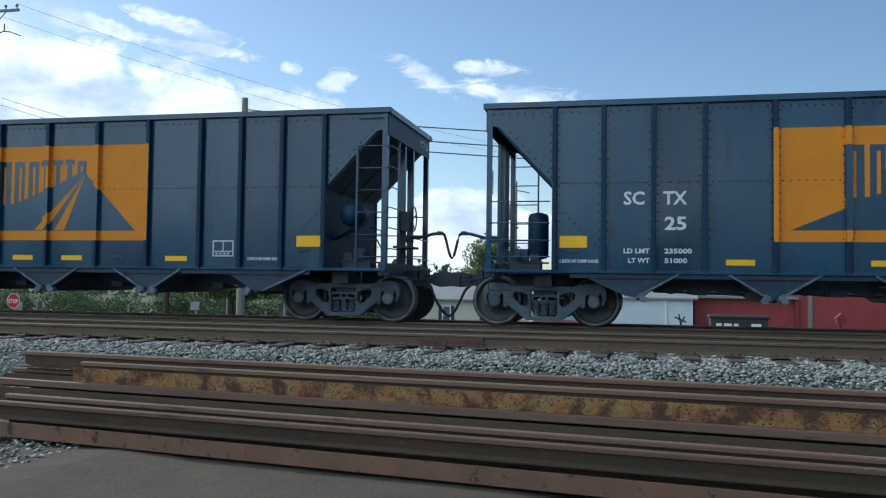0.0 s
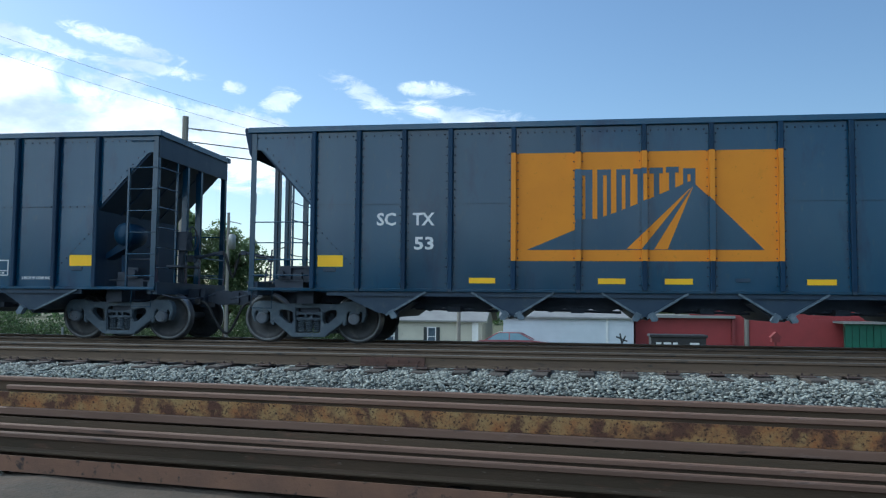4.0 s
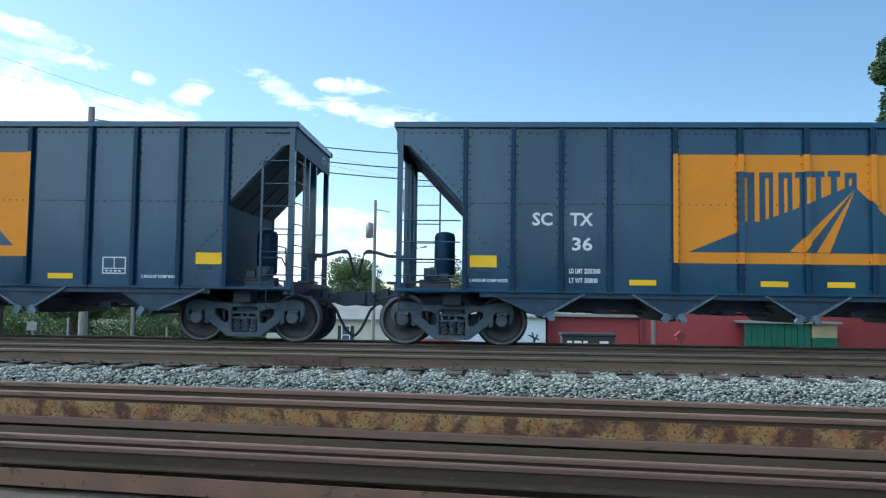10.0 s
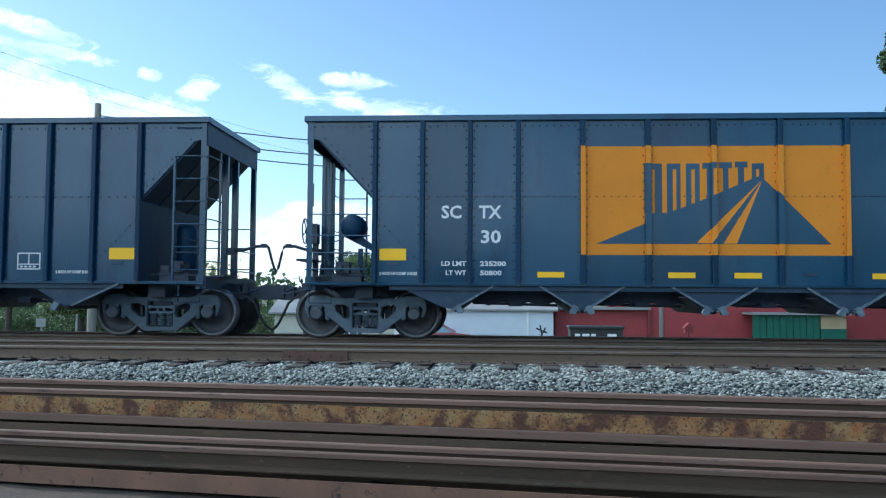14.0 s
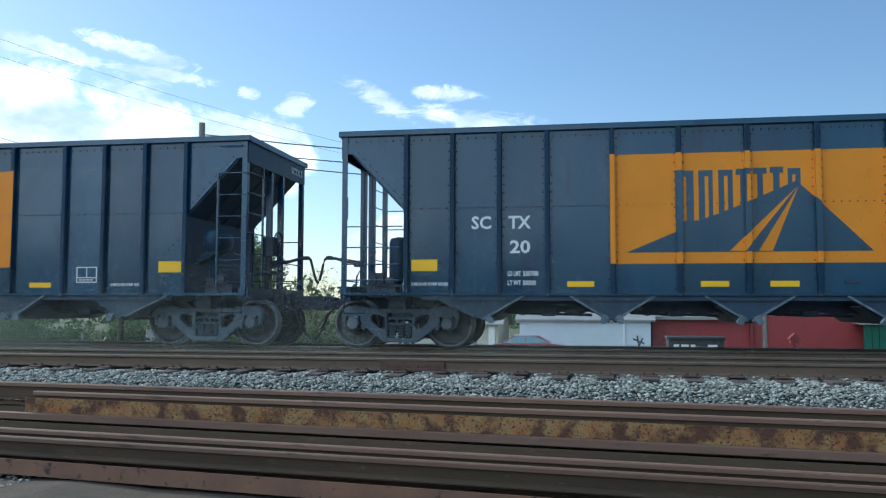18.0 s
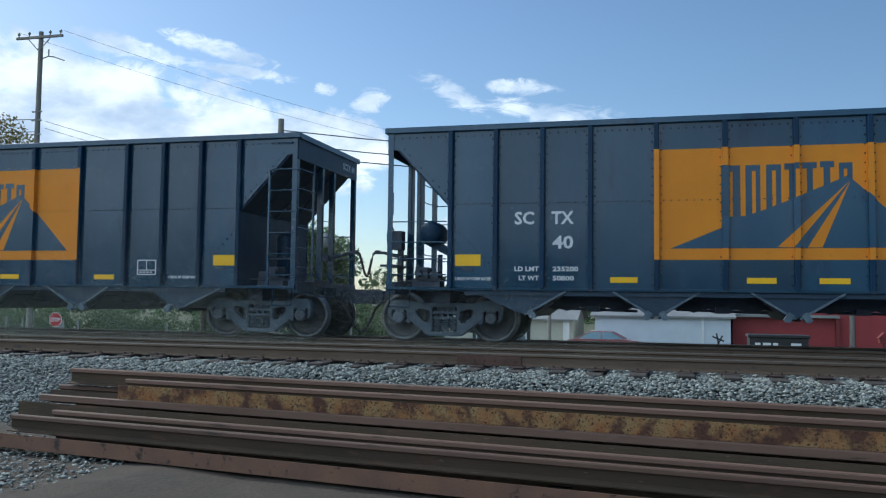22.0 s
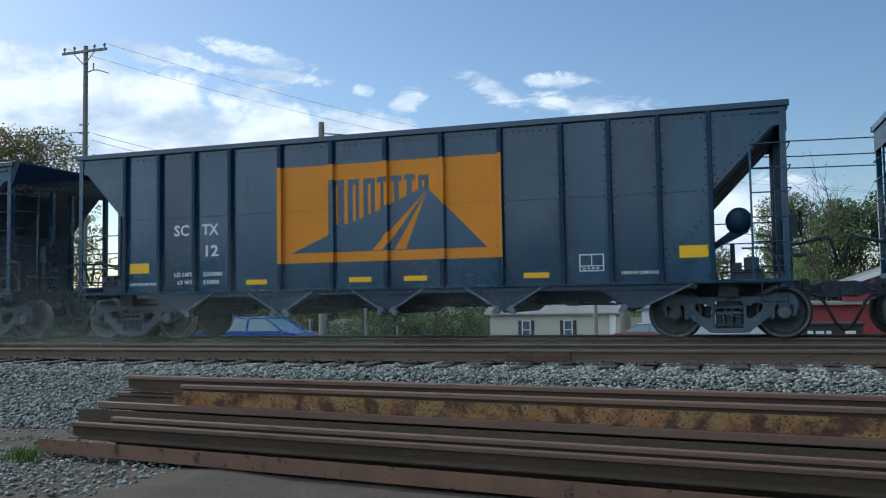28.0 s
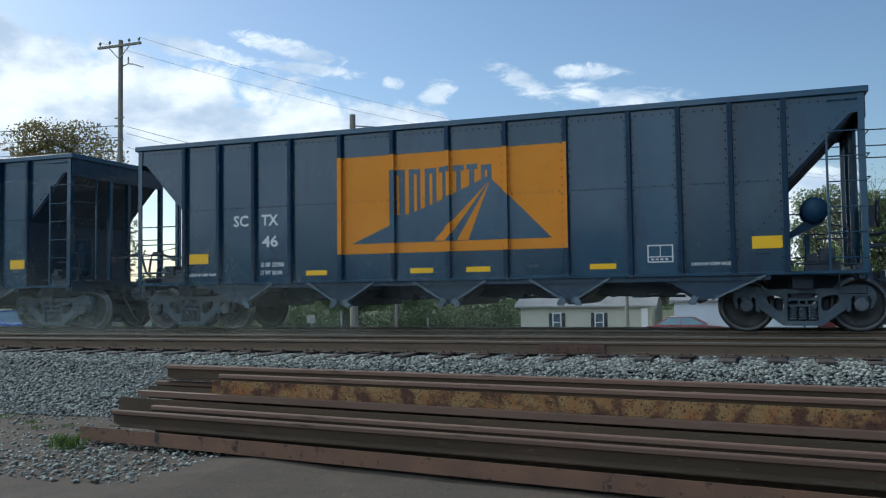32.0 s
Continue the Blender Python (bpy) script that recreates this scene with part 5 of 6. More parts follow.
lathe(b, [(0.9, 3.2), (0.95, 3.45), (0.5, 3.9), (0.1, 4.0)], 14, "z", (17.6, 61.5, 0.0))
part("roof_vent", b, ROOF, red_barn)
b = bmesh.new()
box(b, 10.3, 10.5, 59.6, 59.9, -2.9, -0.1)
part("post", b, REDDARK, red_barn)
b = bmesh.new()
prism(b, [(11.8, -1.15), (12.15, -0.8), (12.5, -1.15)], 56.8, 57.4)
box(b, 11.9, 12.4, 56.85, 57.35, -1.45, -1.15)
box(b, 12.08, 12.22, 57.0, 57.14, -2.9, -1.45)
bmesh.ops.translate(b, verts=b.verts[:], vec=(0.35, 0, 0))
tagged(part("bird_house", b, REDDARK), "dark red bird house on a post", "bird house")

green = tagged(new("green_shed"), "green sheet-walled shed with a tan board panel", "shed")
b = bmesh.new()
b.free()
for k in range(10):
    b = bmesh.new()
    box(b, 16.5 + k * 0.43, 16.5 + k * 0.43 + 0.40, 57.95 + 0.03 * (k % 2), 58.3, -2.9, -0.25)
    part("wall_sheet", b, GREENWALL, green)
b = bmesh.new()
box(b, 20.85, 22.5, 57.98, 58.3, -1.15, -0.3)
part("board_panel", b, TANWALL, green)
b = bmesh.new()
box(b, 20.85, 22.5, 58.0, 58.3, -2.9, -1.16)
part("lower_wall", b, GREENWALL, green)
b = bmesh.new()
box(b, 16.3, 22.7, 57.6, 59.9, -0.25, -0.10)
part("roof", b, ROOF, green)

dump = tagged(new("dumpster"), "black steel dumpster with white labels", "dumpster")
b = bmesh.new()
prism(b, [(3.75, -2.6), (6.55, -2.6), (6.62, -0.95), (3.68, -0.95)], 48.3, 49.9)
part("bin", b, DUMP, dump)
b = bmesh.new()
bbox(b, 3.6, 6.7, 48.2, 50.0, -0.95, -0.80, 0.03)
part("lid", b, DUMP, dump)
for x, w in ((3.95, 0.28), (4.35, 0.4), (4.85, 0.25), (5.75, 0.5)):
    b = bmesh.new()
    box(b, x, x + w, 48.27, 48.285, -1.55, -1.22)
    part("label_plate", b, TRIM, dump)

green.location.x, dump.location.x = 0.45, 0.38
plant = tagged(new("scrap_frame"), "bent white scrap frame leaning by the garage", "scrap")
b = bmesh.new()
for p, q in (((2.35, -2.7), (3.1, -1.15)), ((2.5, -1.2), (3.2, -1.5)), ((2.4, -1.75), (3.25, -1.95)), ((2.75, -1.0), (3.05, -2.7))):
    rod(b, (p[0], 55.7, p[1]), (q[0], 55.7, q[1]), 0.05, 6)
part("bars", b, SHUTTER, plant)


def car_body(name, label, paint, x, y, z, L=4.6, turn=0):
    """A saloon car: body with wheel arches, glasshouse, lamps, wheels; its nose points to +x."""
    car = tagged(new(name), label, "car")
    car.matrix_basis = pose(x, y, z, 0, 0, turn)
    k = L / 4.6
    low = [(-2.28, 0.34), (-2.30, 0.62), (-2.22, 0.88), (-1.62, 0.96), (0.85, 0.97), (1.75, 0.86), (2.20, 0.72), (2.30, 0.55), (2.25, 0.28), (-2.2, 0.26)]
    b = bmesh.new()
    prism(b, [(px * k, pz) for px, pz in low], -0.86, 0.86)
    bmesh.ops.bevel(b, geom=b.edges[:], offset=0.05, segments=2, affect="EDGES")
    part("body", b, paint, car)
    b = bmesh.new()
    bot, top = [(-1.68 * k, 0.95), (0.98 * k, 0.96)], [(-1.00 * k, 1.40), (0.22 * k, 1.42)]
    v = [b.verts.new(p) for p in ((bot[0][0], -0.80, bot[0][1]), (bot[1][0], -0.80, bot[1][1]), (bot[1][0], 0.80, bot[1][1]), (bot[0][0], 0.80, bot[0][1]),
                                  (top[0][0], -0.62, top[0][1]), (top[1][0], -0.62, top[1][1]), (top[1][0], 0.62, top[1][1]), (top[0][0], 0.62, top[0][1]))]
    for q in ((3, 2, 1, 0), (4, 5, 6, 7), (0, 1, 5, 4), (1, 2, 6, 5), (2, 3, 7, 6), (3, 0, 4, 7)):
        b.faces.new([v[i] for i in q])
    part("glasshouse", b, CARGLASS, car, "tinted car glasshouse")
    b = bmesh.new()
    bbox(b, -1.02 * k, 0.26 * k, -0.64, 0.64, 1.39, 1.45, 0.02)
    part("roof", b, paint, car)
    for s in (-1, 1):
        for p, q in (((-1.70, 0.95, 0.80), (-1.0, 1.41, 0.62)), ((0.98, 0.96, 0.80), (0.22, 1.42, 0.62)), ((-0.35, 0.96, 0.81), (-0.35, 1.42, 0.63))):
            b = bmesh.new()
            rod(b, (p[0] * k, s * p[2], p[1]), (q[0] * k, s * q[2], q[1]), 0.035, 6)
            part("pillar", b, paint, car)
    for xx in (-1.42 * k, 1.42 * k):
        for s in (-1, 1):
            b = bmesh.new()
            lathe(b, [(0.20, s * 0.02), (0.31, s * 0.05), (0.32, s * -0.16)], 20, "y", (xx, s * 0.83, 0.32))
            w = part("wheel", b, BLACK, car)
            b = bmesh.new()
            lathe(b, [(0.03, s * 0.06), (0.19, s * 0.045), (0.20, s * 0.02)], 14, "y", (xx, s * 0.83, 0.32))
            part("rim", b, CHROME, w)
    for s in (-1, 1):
        b = bmesh.new()
        bbox(b, -2.31 * k, -2.2 * k, s * 0.62 - 0.18, s * 0.62 + 0.18, 0.66, 0.80, 0.02)
        part("tail_lamp", b, SIGNRED, car, "red tail lamp")
        b = bmesh.new()
        bbox(b, 2.16 * k, 2.27 * k, s * 0.60 - 0.2, s * 0.60 + 0.2, 0.60, 0.72, 0.02)
        part("headlight", b, GLASS, car)
    return car


red_car = car_body("parked_car", "dull maroon saloon car parked before the garage", CARRED, -3.85, 55.6, -2.46, 5.2, 0)
blue_car = car_body("moving_car", "bright blue car driving along the road", CARBLUE, 330, 27.5, -1.22, 4.9, 180)


def sign_stop(x, y, zg, zc):
    s = tagged(new("stop_sign"), "red eight-sided stop sign on a steel post", "road sign")
    b = bmesh.new()
    box(b, x - 0.03, x + 0.03, y + 0.01, y + 0.06, zg, zc + 0.38)
    part("post", b, GALV, s)
    oct8 = [(x + 0.41 * math.cos(math.pi / 8 + k * math.pi / 4), zc + 0.41 * math.sin(math.pi / 8 + k * math.pi / 4)) for k in range(8)]
    b = bmesh.new()
    prism(b, oct8, y - 0.008, y + 0.008)
    p = part("sign_plate", b, TRIM, s)
    b = bmesh.new()
    prism(b, [(x + (u - x) * 0.93, zc + (w - zc) * 0.93) for u, w in oct8], y - 0.012, y - 0.007)
    part("sign_face", b, SIGNRED, p)
    lettering("STOP", 0.30, x - 0.30, y - 0.016, zc - 0.11, p, "lettering", 0.01, width=0.60)


sign_stop(-31.8, 38.8, -2.35, -0.48)


def small_post(x, y, h, plate):
    p = tagged(new("marker_post"), "short pale roadside marker post", "post", "roadside posts")
    z = ground_z(x, y)
    b = bmesh.new()
    bbox(b, x - 0.05, x + 0.05, y - 0.05, y + 0.05, z, z + h, 0.01)
    part("post", b, GALV, p)
    if plate:
        b = bmesh.new()
        bbox(b, x - 0.28, x + 0.28, y - 0.12, y - 0.09, z + h - 0.45, z + h, 0.01)
        part("plate", b, GALV, p)


for x, y, h, pl in ((-24.7, 45.0, 2.05, True), (-23.0, 45.5, 2.3, False), (-36.0, 46, 1.9, False), (-41.0, 47, 1.9, False), (-30.0, 46.5, 1.8, False), (-34.0, 42.0, 1.9, True), (-20.0, 52, 1.8, False), (-45.0, 50, 2.0, False)):
    small_post(x, y, h, pl)


def utility_pole(x, y, top, arm=True, r=0.15):
    p = tagged(new("utility_pole"), "weathered wooden utility pole with a crossarm" if arm else "weathered wooden utility pole with a street lamp bracket", "utility pole", "utility poles")
    z = ground_z(x, y)
    b = bmesh.new()
    rod(b, (x, y, z - 0.2), (x, y, top), r * 1.25, 12, r * 0.85)
    part("pole", b, POLE, p)
    if arm:
        b = bmesh.new()
        bbox(b, x - 1.55, x + 1.55, y - 0.18, y - 0.06, top - 0.42, top - 0.28, 0.01)
        part("crossarm", b, POLE, p)
        b = bmesh.new()
        for s in (-1, 1):
            rod(b, (x, y - 0.14, top - 1.15), (x + s * 0.75, y - 0.14, top - 0.42), 0.03, 6)
        part("brace", b, GALV, p)
        for dx in (-1.4, -0.7, 0.7, 1.4):
            b = bmesh.new()
            lathe(b, [(0.03, -0.28), (0.03, -0.18), (0.07, -0.16), (0.08, -0.06), (0.04, 0.0)], 8, "z", (x + dx, y - 0.12, top))
            part("insulator", b, GALV, p)
        b = bmesh.new()
        tube(b, [(x, y, top - 1.6), (x + 0.5, y, top - 1.45), (x + 0.9, y, top - 1.5), (x + 1.6, y, top - 1.75)], 0.035)
        rod(b, (x + 0.55, y, top - 1.45), (x + 0.55, y, top - 1.05), 0.04, 6)
        part("bracket", b, GALV, p)
        for zz in (top - 4.6, top - 5.1, top - 5.9):
            b = bmesh.new()
            rod(b, (x - 0.35, y - 0.05, zz), (x + 0.28, y - 0.05, zz), 0.05, 6)
            part("insulator", b, GALV, p)
    else:
        b = bmesh.new()
        tube(b, [(x, y, top - 0.65), (x + 0.6, y, top - 0.75), (x + 1.0, y, top - 0.85)], 0.04)
        part("bracket", b, GALV, p)
    return p


utility_pole(-34.49, 40.0, 15.75)
utility_pole(-21.92, 45.0, 11.25, False, 0.2)
utility_pole(11.3, 60.0, 11.5, False, 0.14)
for x, y, top, can in ((-8.3, 60.5, 8.1, (-8.68, 60.4, 5.9)), (-25.6, 60.0, 7.4, (-25.24, 59.9, 5.2))):
    p = utility_pole(x, y, top, False, 0.12)
    b = bmesh.new()
    lathe(b, [(0.10, -0.55), (0.26, -0.5), (0.27, 0.45), (0.20, 0.55), (0.05, 0.6)], 14, "z", can)
    part("transformer", b, GALV, p, "grey transformer can")


def cable(pts, sag, name="overhead_cable", r=0.022):
    b = bmesh.new()
    for p, q in zip(pts, pts[1:]):
        p, q = Vector(p), Vector(q)
        run = [p.lerp(q, k / 12) - Vector((0, 0, sag * 4 * (k / 12) * (1 - k / 12))) for k in range(13)]
        tube(b, run, r, 4)
    tagged(part(name, b, WIRE), "thin black overhead cable", "cable", "overhead cables")


for z0 in (10.6, 9.83, 9.25):
    cable([(-21.92, 45, z0), (40.0, 45, z0 - 0.5)], 2.18, r=0.03)
for dx in (-1.4, 1.4):
    cable([(-34.49 + dx, 39.9, 15.75), (-10.0 + dx, 60.0, 10.5), (30, 100, 10)], 0.6, r=0.008)
for z0, z1 in ((10.6, 7.6), (10.2, 7.2), (9.4, 6.2)):
    cable([(-34.0, 40, z0), (-21.92, 45, z1)], 0.2, r=0.012)
for z0 in (10.7, 10.0, 9.2):
    cable([(-34.3, 40, z0), (-80, 30, z0 + 1.5)], 0.6, r=0.022)


# ---------------------------------------------------------------- trees and hedges


def leaf_cloud(name, blobs, count, size, material, seed, parent=None, label="", flat=0.8):
    """Many small tilted leaves gathered in uneven clumps; blobs are (x, y, z, rx, ry, rz)."""
    rs = np.random.RandomState(seed)
    wts = np.array([b[3] * b[4] * b[5] for b in blobs], float) ** 0.7
    pick = rs.choice(len(blobs), count, p=wts / wts.sum())
    bl = np.array(blobs, float)[pick]
    d = rs.normal(size=(count, 3))
    d /= np.linalg.norm(d, axis=1)[:, None]
    rad = rs.uniform(0.45, 1.06, count) ** 0.6
    c = bl[:, :3] + d * rad[:, None] * bl[:, 3:]
    a = rs.normal(size=(count, 3))
    a /= np.linalg.norm(a, axis=1)[:, None]
    b = np.cross(a, rs.normal(size=(count, 3)))
    b /= np.linalg.norm(b, axis=1)[:, None]
    s = size * rs.uniform(0.6, 1.3, count)[:, None]
    v = np.stack([c - a * s, c + b * s * 0.55, c + a * s, c - b * s * 0.55], 1).reshape(-1, 3)
    f = np.arange(count * 4).reshape(-1, 4)
    me = mesh_of(name, v.tolist(), f.tolist(), [material])
    ob = new(name, me)
    if parent is not None:
        ob.parent = parent
    if label:
        ob["label"] = label
    return ob


def limbs(b, p, d, length, r, depth, rs):
    q = p + d * length
    rod(b, p, q, r, 6, r * 0.65)
    if depth == 0:
        return
    for k in range(3 if depth > 1 else 2):
        nd = (d + Vector(rs.normal(size=3)) * 0.55 + Vector((0, 0, 0.15))).normalized()
        limbs(b, p.lerp(q, rs.uniform(0.55, 1.0)), nd, length * rs.uniform(0.55, 0.8), r * 0.58, depth - 1, rs)


def tree(x, y, height, width, material, seed, label, leaves=5000, size=0.22, bare=False, trunk_r=0.25, low=0.25):
    rs = np.random.RandomState(seed)
    z = ground_z(x, y)
    t = tagged(new("tree"), label, "tree")
    b = bmesh.new()
    rod(b, (x, y, z - 0.2), (x + 0.15, y, z + height * 0.45), trunk_r, 10, trunk_r * 0.6)
    for k in range(7 if bare else 5):
        d = Vector((rs.uniform(-0.7, 0.7), rs.uniform(-0.5, 0.5), rs.uniform(0.6, 1.1))).normalized()
        limbs(b, Vector((x + 0.1, y, z + height * rs.uniform(0.25, 0.45))), d, height * (0.26 if bare else 0.2), trunk_r * 0.45, 3 if bare else 2, rs)
    part("trunk", b, BARK, t)
    if leaves:
        blobs = []
        for k in range(90):
            a, h = rs.uniform(0, 2 * math.pi), rs.uniform(low, 0.97)
            w = width / 2 * math.sqrt(max(0.05, 1 - ((h - 0.5) / 0.52) ** 2)) * rs.uniform(0.3, 0.95)
            s = width * rs.uniform(0.07, 0.18)
            blobs.append((x + w * math.cos(a), y + w * math.sin(a) * 0.7, z + height * h, s, s, s * 0.9))
        leaf_cloud("crown", blobs, int(leaves * 1.7), size * 0.72, material, seed + 1, t)
    return t


tree(-53.4, 55.0, 17.4, 13.0, LEAF_AUTUMN, 11, "broad tree with yellowing autumn leaves", 16000, 0.19)
tree(-11.3, 70.0, 7.2, 6.0, LEAF, 12, "round green tree behind the house", 9000, 0.16)
tree(-27.3, 63.8, 9.8, 6.5, LEAF, 13, "green tree beyond the road", 11000, 0.17)
tree(-21.8, 65.0, 6.6, 5.0, LEAF_PALE, 23, "pale half-bare shrub with thin branches", 1500, 0.10, True, 0.08)
tree(-35.5, 60.0, 15.6, 8.0, LEAF, 14, "dense green tree by the crossing", 30000, 0.18)
tree(-31.0, 61.9, 10.5, 7.0, LEAF, 15, "green tree standing in the hedge", 22000, 0.18)
tree(7.3, 66.0, 14.2, 7.0, LEAF_AUTUMN, 16, "nearly bare tree with thin pale branches", 260, 0.06, True, 0.13)
tree(6.0, 75.4, 11.8, 6.5, LEAF, 17, "green tree with an uneven crown", 8000, 0.16)
tree(9.8, 72.0, 10.5, 8.0, LEAF, 18, "green tree with an uneven crown", 12000, 0.17)
tree(15.6, 72.5, 15.0, 8.5, LEAF_DARK, 19, "tall dark green tree behind the red building", 16000, 0.19)
tree(21.0, 75.4, 13.0, 9.0, LEAF_DARK, 20, "tall dark green tree behind the red building", 14000, 0.19)
tree(25.6, 53.2, 20.5, 5.5, LEAF_DARK, 21, "tall narrow dark green tree", 14000, 0.24, low=0.22)
tree(29.0, 78.0, 15.5, 11.0, LEAF_DARK, 24, "broad dark green tree behind the red building", 18000, 0.19)
tree(32.0, 76.0, 20.0, 5.5, LEAF_DARK, 25, "tall narrow dark green tree", 12000, 0.20, low=0.2)
tree(-2.0, 81.2, 8.2, 9.0, LEAF_PALE, 22, "low green tree behind the garage", 7000, 0.18)

blobs = []
rs = np.random.RandomState(5)
for k in range(130):
    x = -70 + k * 0.42
    blobs.append((x + rs.uniform(-1, 1), 68 + rs.uniform(-3, 6), -2.6 + rs.uniform(0, 1.5), rs.uniform(0.9, 1.8), 1.4, rs.uniform(0.8, 1.6)))
tagged(leaf_cloud("hedge", blobs, 60000, 0.11, LEAF_DARK, 31), "dark overgrown hedge behind the road", "hedge", kind="stuff")
blobs = []
for k in range(60):
    blobs.append((-55 + k * 0.65 + rs.uniform(-0.3, 0.3), 58 + rs.uniform(-2, 3), -2.75 + rs.uniform(0, 0.35), rs.uniform(0.5, 0.9), 0.7, rs.uniform(0.3, 0.6)))
tagged(leaf_cloud("shrubs", blobs, 6000, 0.16, LEAF, 33), "low green shrubs along the verge", "shrub", kind="stuff")
blobs = [(-200 + k * 4.2, 170 + rs.uniform(-20, 30), -2 + rs.uniform(0, 3), 5, 5, rs.uniform(3, 6)) for k in range(96)]
tagged(leaf_cloud("far_woods", blobs, 16000, 0.8, LEAF_DARK, 35), "far line of dark green woods", "woods", kind="stuff")
# unseen trees added behind the camera, a dark band for the panels to mirror
blobs = [(-160 + k * 2.7, -75 + rs.uniform(-8, 12), -1 + rs.uniform(0, 5.5), 3.5, 3.5, rs.uniform(2.0, 5.5)) for k in range(120)]
tagged(leaf_cloud("rear_woods", blobs, 15000, 0.95, LEAF_DARK, 37), "low dark woods, unseen, that the car sides reflect", "woods", kind="stuff")

# ---------------------------------------------------------------- the pile, its rails placed one by one
PILE = [
    # x0, x1, y, z of the middle of the head, turn about its length, swing, base face, label
    (-7.87, 7.0, 7.84, -0.070, 0, 1.3, None, "long rusted rail standing upright on top of the pile"),
    (-6.99, 7.0, 7.68, -0.152, 0, 0.6, None, "long rusted rail wedged upright in the pile"),
    (-7.01, 7.0, 7.665, -0.290, -90, 0, FLAKED, "rail lying on its side, its base flaked ochre and rust"),
    (-8.13, 7.0, 7.435, -0.405, 90, 0, None, "rail lying on its side, its worn head facing outward"),
    (-8.38, 7.0, 7.560, -0.530, -90, 0, None, "dark rusted rail lying on its side in the pile"),
    (-7.70, 7.0, 7.26, -0.505, 0, 0, None, "long rusted rail standing upright in the pile"),
    (-8.19, 7.0, 7.13, -0.565, 0, 0, None, "long dark rusted rail standing upright in the pile"),
    (-8.62, 7.0, 7.05, -0.838, -90, -0.9, OLDRUST, "rail lying on its side with an orange-brown rusted base"),
    (-8.05, 7.0, 7.84, -0.272, 0, 1.2, None, "long rusted rail hidden in the pile"),
    (-7.90, 7.0, 7.79, -0.460, 0, 0, None, "long rusted rail hidden in the pile"),
    (-7.90, 7.0, 7.46, -0.640, 0, 0, None, "long rusted rail at the bottom of the pile"),
    (-7.90, 7.0, 7.63, -0.640, 0, 0, None, "long rusted rail at the bottom of the pile"),
    (-7.90, 7.0, 7.80, -0.645, 0, 0, None, "long rusted rail at the bottom of the pile"),
    (-7.70, 7.0, 7.30, -0.700, 0, 0, None, "long rusted rail at the bottom of the pile"),
]
for x0, x1, y, z, lie, swing, face, label in PILE:
    stock_rail(x0, x1, y, z, lie, face, label, swing)
for x in (-5.6, -1.9, 1.8, 5.4):
    b = bmesh.new()
    bbox(b, x - 0.11, x + 0.11, 7.22, 7.95, -0.98, -0.822, 0.015)
    o = tagged(part("skid_timber", b, TIE, at=pile_at.copy()), "dark timber skid under the rail pile", "timber", "skid timbers")


# ---------------------------------------------------------------- ballast, ties


def stones(name, n, xr, yr, size, seed, label, lift=0.0, rows=None):
    """Broken stones strewn on the bed: each a squashed, jittered eight-faced lump, in one mesh."""
    rs = np.random.RandomState(seed)
    x, y = rs.uniform(*xr, n), rs.uniform(*yr, n)
    # few stones lie on the tie ends
    off = np.abs((x + 34.0) / 0.56 - np.round((x + 34.0) / 0.56)) * 0.56
    keep = (off > 0.115) | (y < 11.14) | (y > 13.8) | (rs.uniform(size=n) < 0.05)
    x, y, n = x[keep], y[keep], int(keep.sum())
    z = np.interp(y, YS, ZS) + lift + rs.uniform(-0.012, 0.022, n)
    s = size * rs.uniform(0.5, 1.4, n)
    base = np.array([(1, 0, 0), (0.2, 1, 0.1), (-1, 0.1, 0), (-0.1, -1, 0), (0.1, 0.2, 0.8), (-0.3, -0.2, 0.75), (0, 0, -0.8)])
    tri = np.array([(0, 1, 4), (1, 2, 4), (2, 5, 4), (2, 3, 5), (3, 0, 5), (0, 4, 5), (1, 0, 6), (2, 1, 6), (3, 2, 6), (0, 3, 6)])
    k = len(base)
    v = base[None] * (1 + rs.uniform(-0.32, 0.32, (n, k, 3)))
    a = rs.uniform(0, 2 * math.pi, n)
    tlt = rs.uniform(-0.7, 0.7, n)
    ca, sa, ct, st = np.cos(a), np.sin(a), np.cos(tlt), np.sin(tlt)
    vx, vy, vz = v[..., 0] * 1.35, v[..., 1] * 0.85, v[..., 2] * 0.68
    vy, vz = vy * ct[:, None] - vz * st[:, None], vy * st[:, None] + vz * ct[:, None]
    X, Y = vx * ca[:, None] - vy * sa[:, None], vx * sa[:, None] + vy * ca[:, None]
    P = np.stack([x[:, None] + X * s[:, None], y[:, None] + Y * s[:, None], z[:, None] + vz * s[:, None]], -1).reshape(-1, 3)
    F = (tri[None] + (np.arange(n) * k)[:, None, None]).reshape(-1, 3)
    me = bpy.data.meshes.new(name)
    me.vertices.add(len(P))
    me.vertices.foreach_set("co", P.ravel())
    me.loops.add(F.size)
    me.loops.foreach_set("vertex_index", F.ravel())
    me.polygons.add(len(F))
    me.polygons.foreach_set("loop_start", np.arange(0, F.size, 3))
    me.polygons.foreach_set("loop_total", np.full(len(F), 3))
    me.update(calc_edges=True)
    me.materials.append(STONE)
    tagged(new(name, me), label, "ballast", kind="stuff")


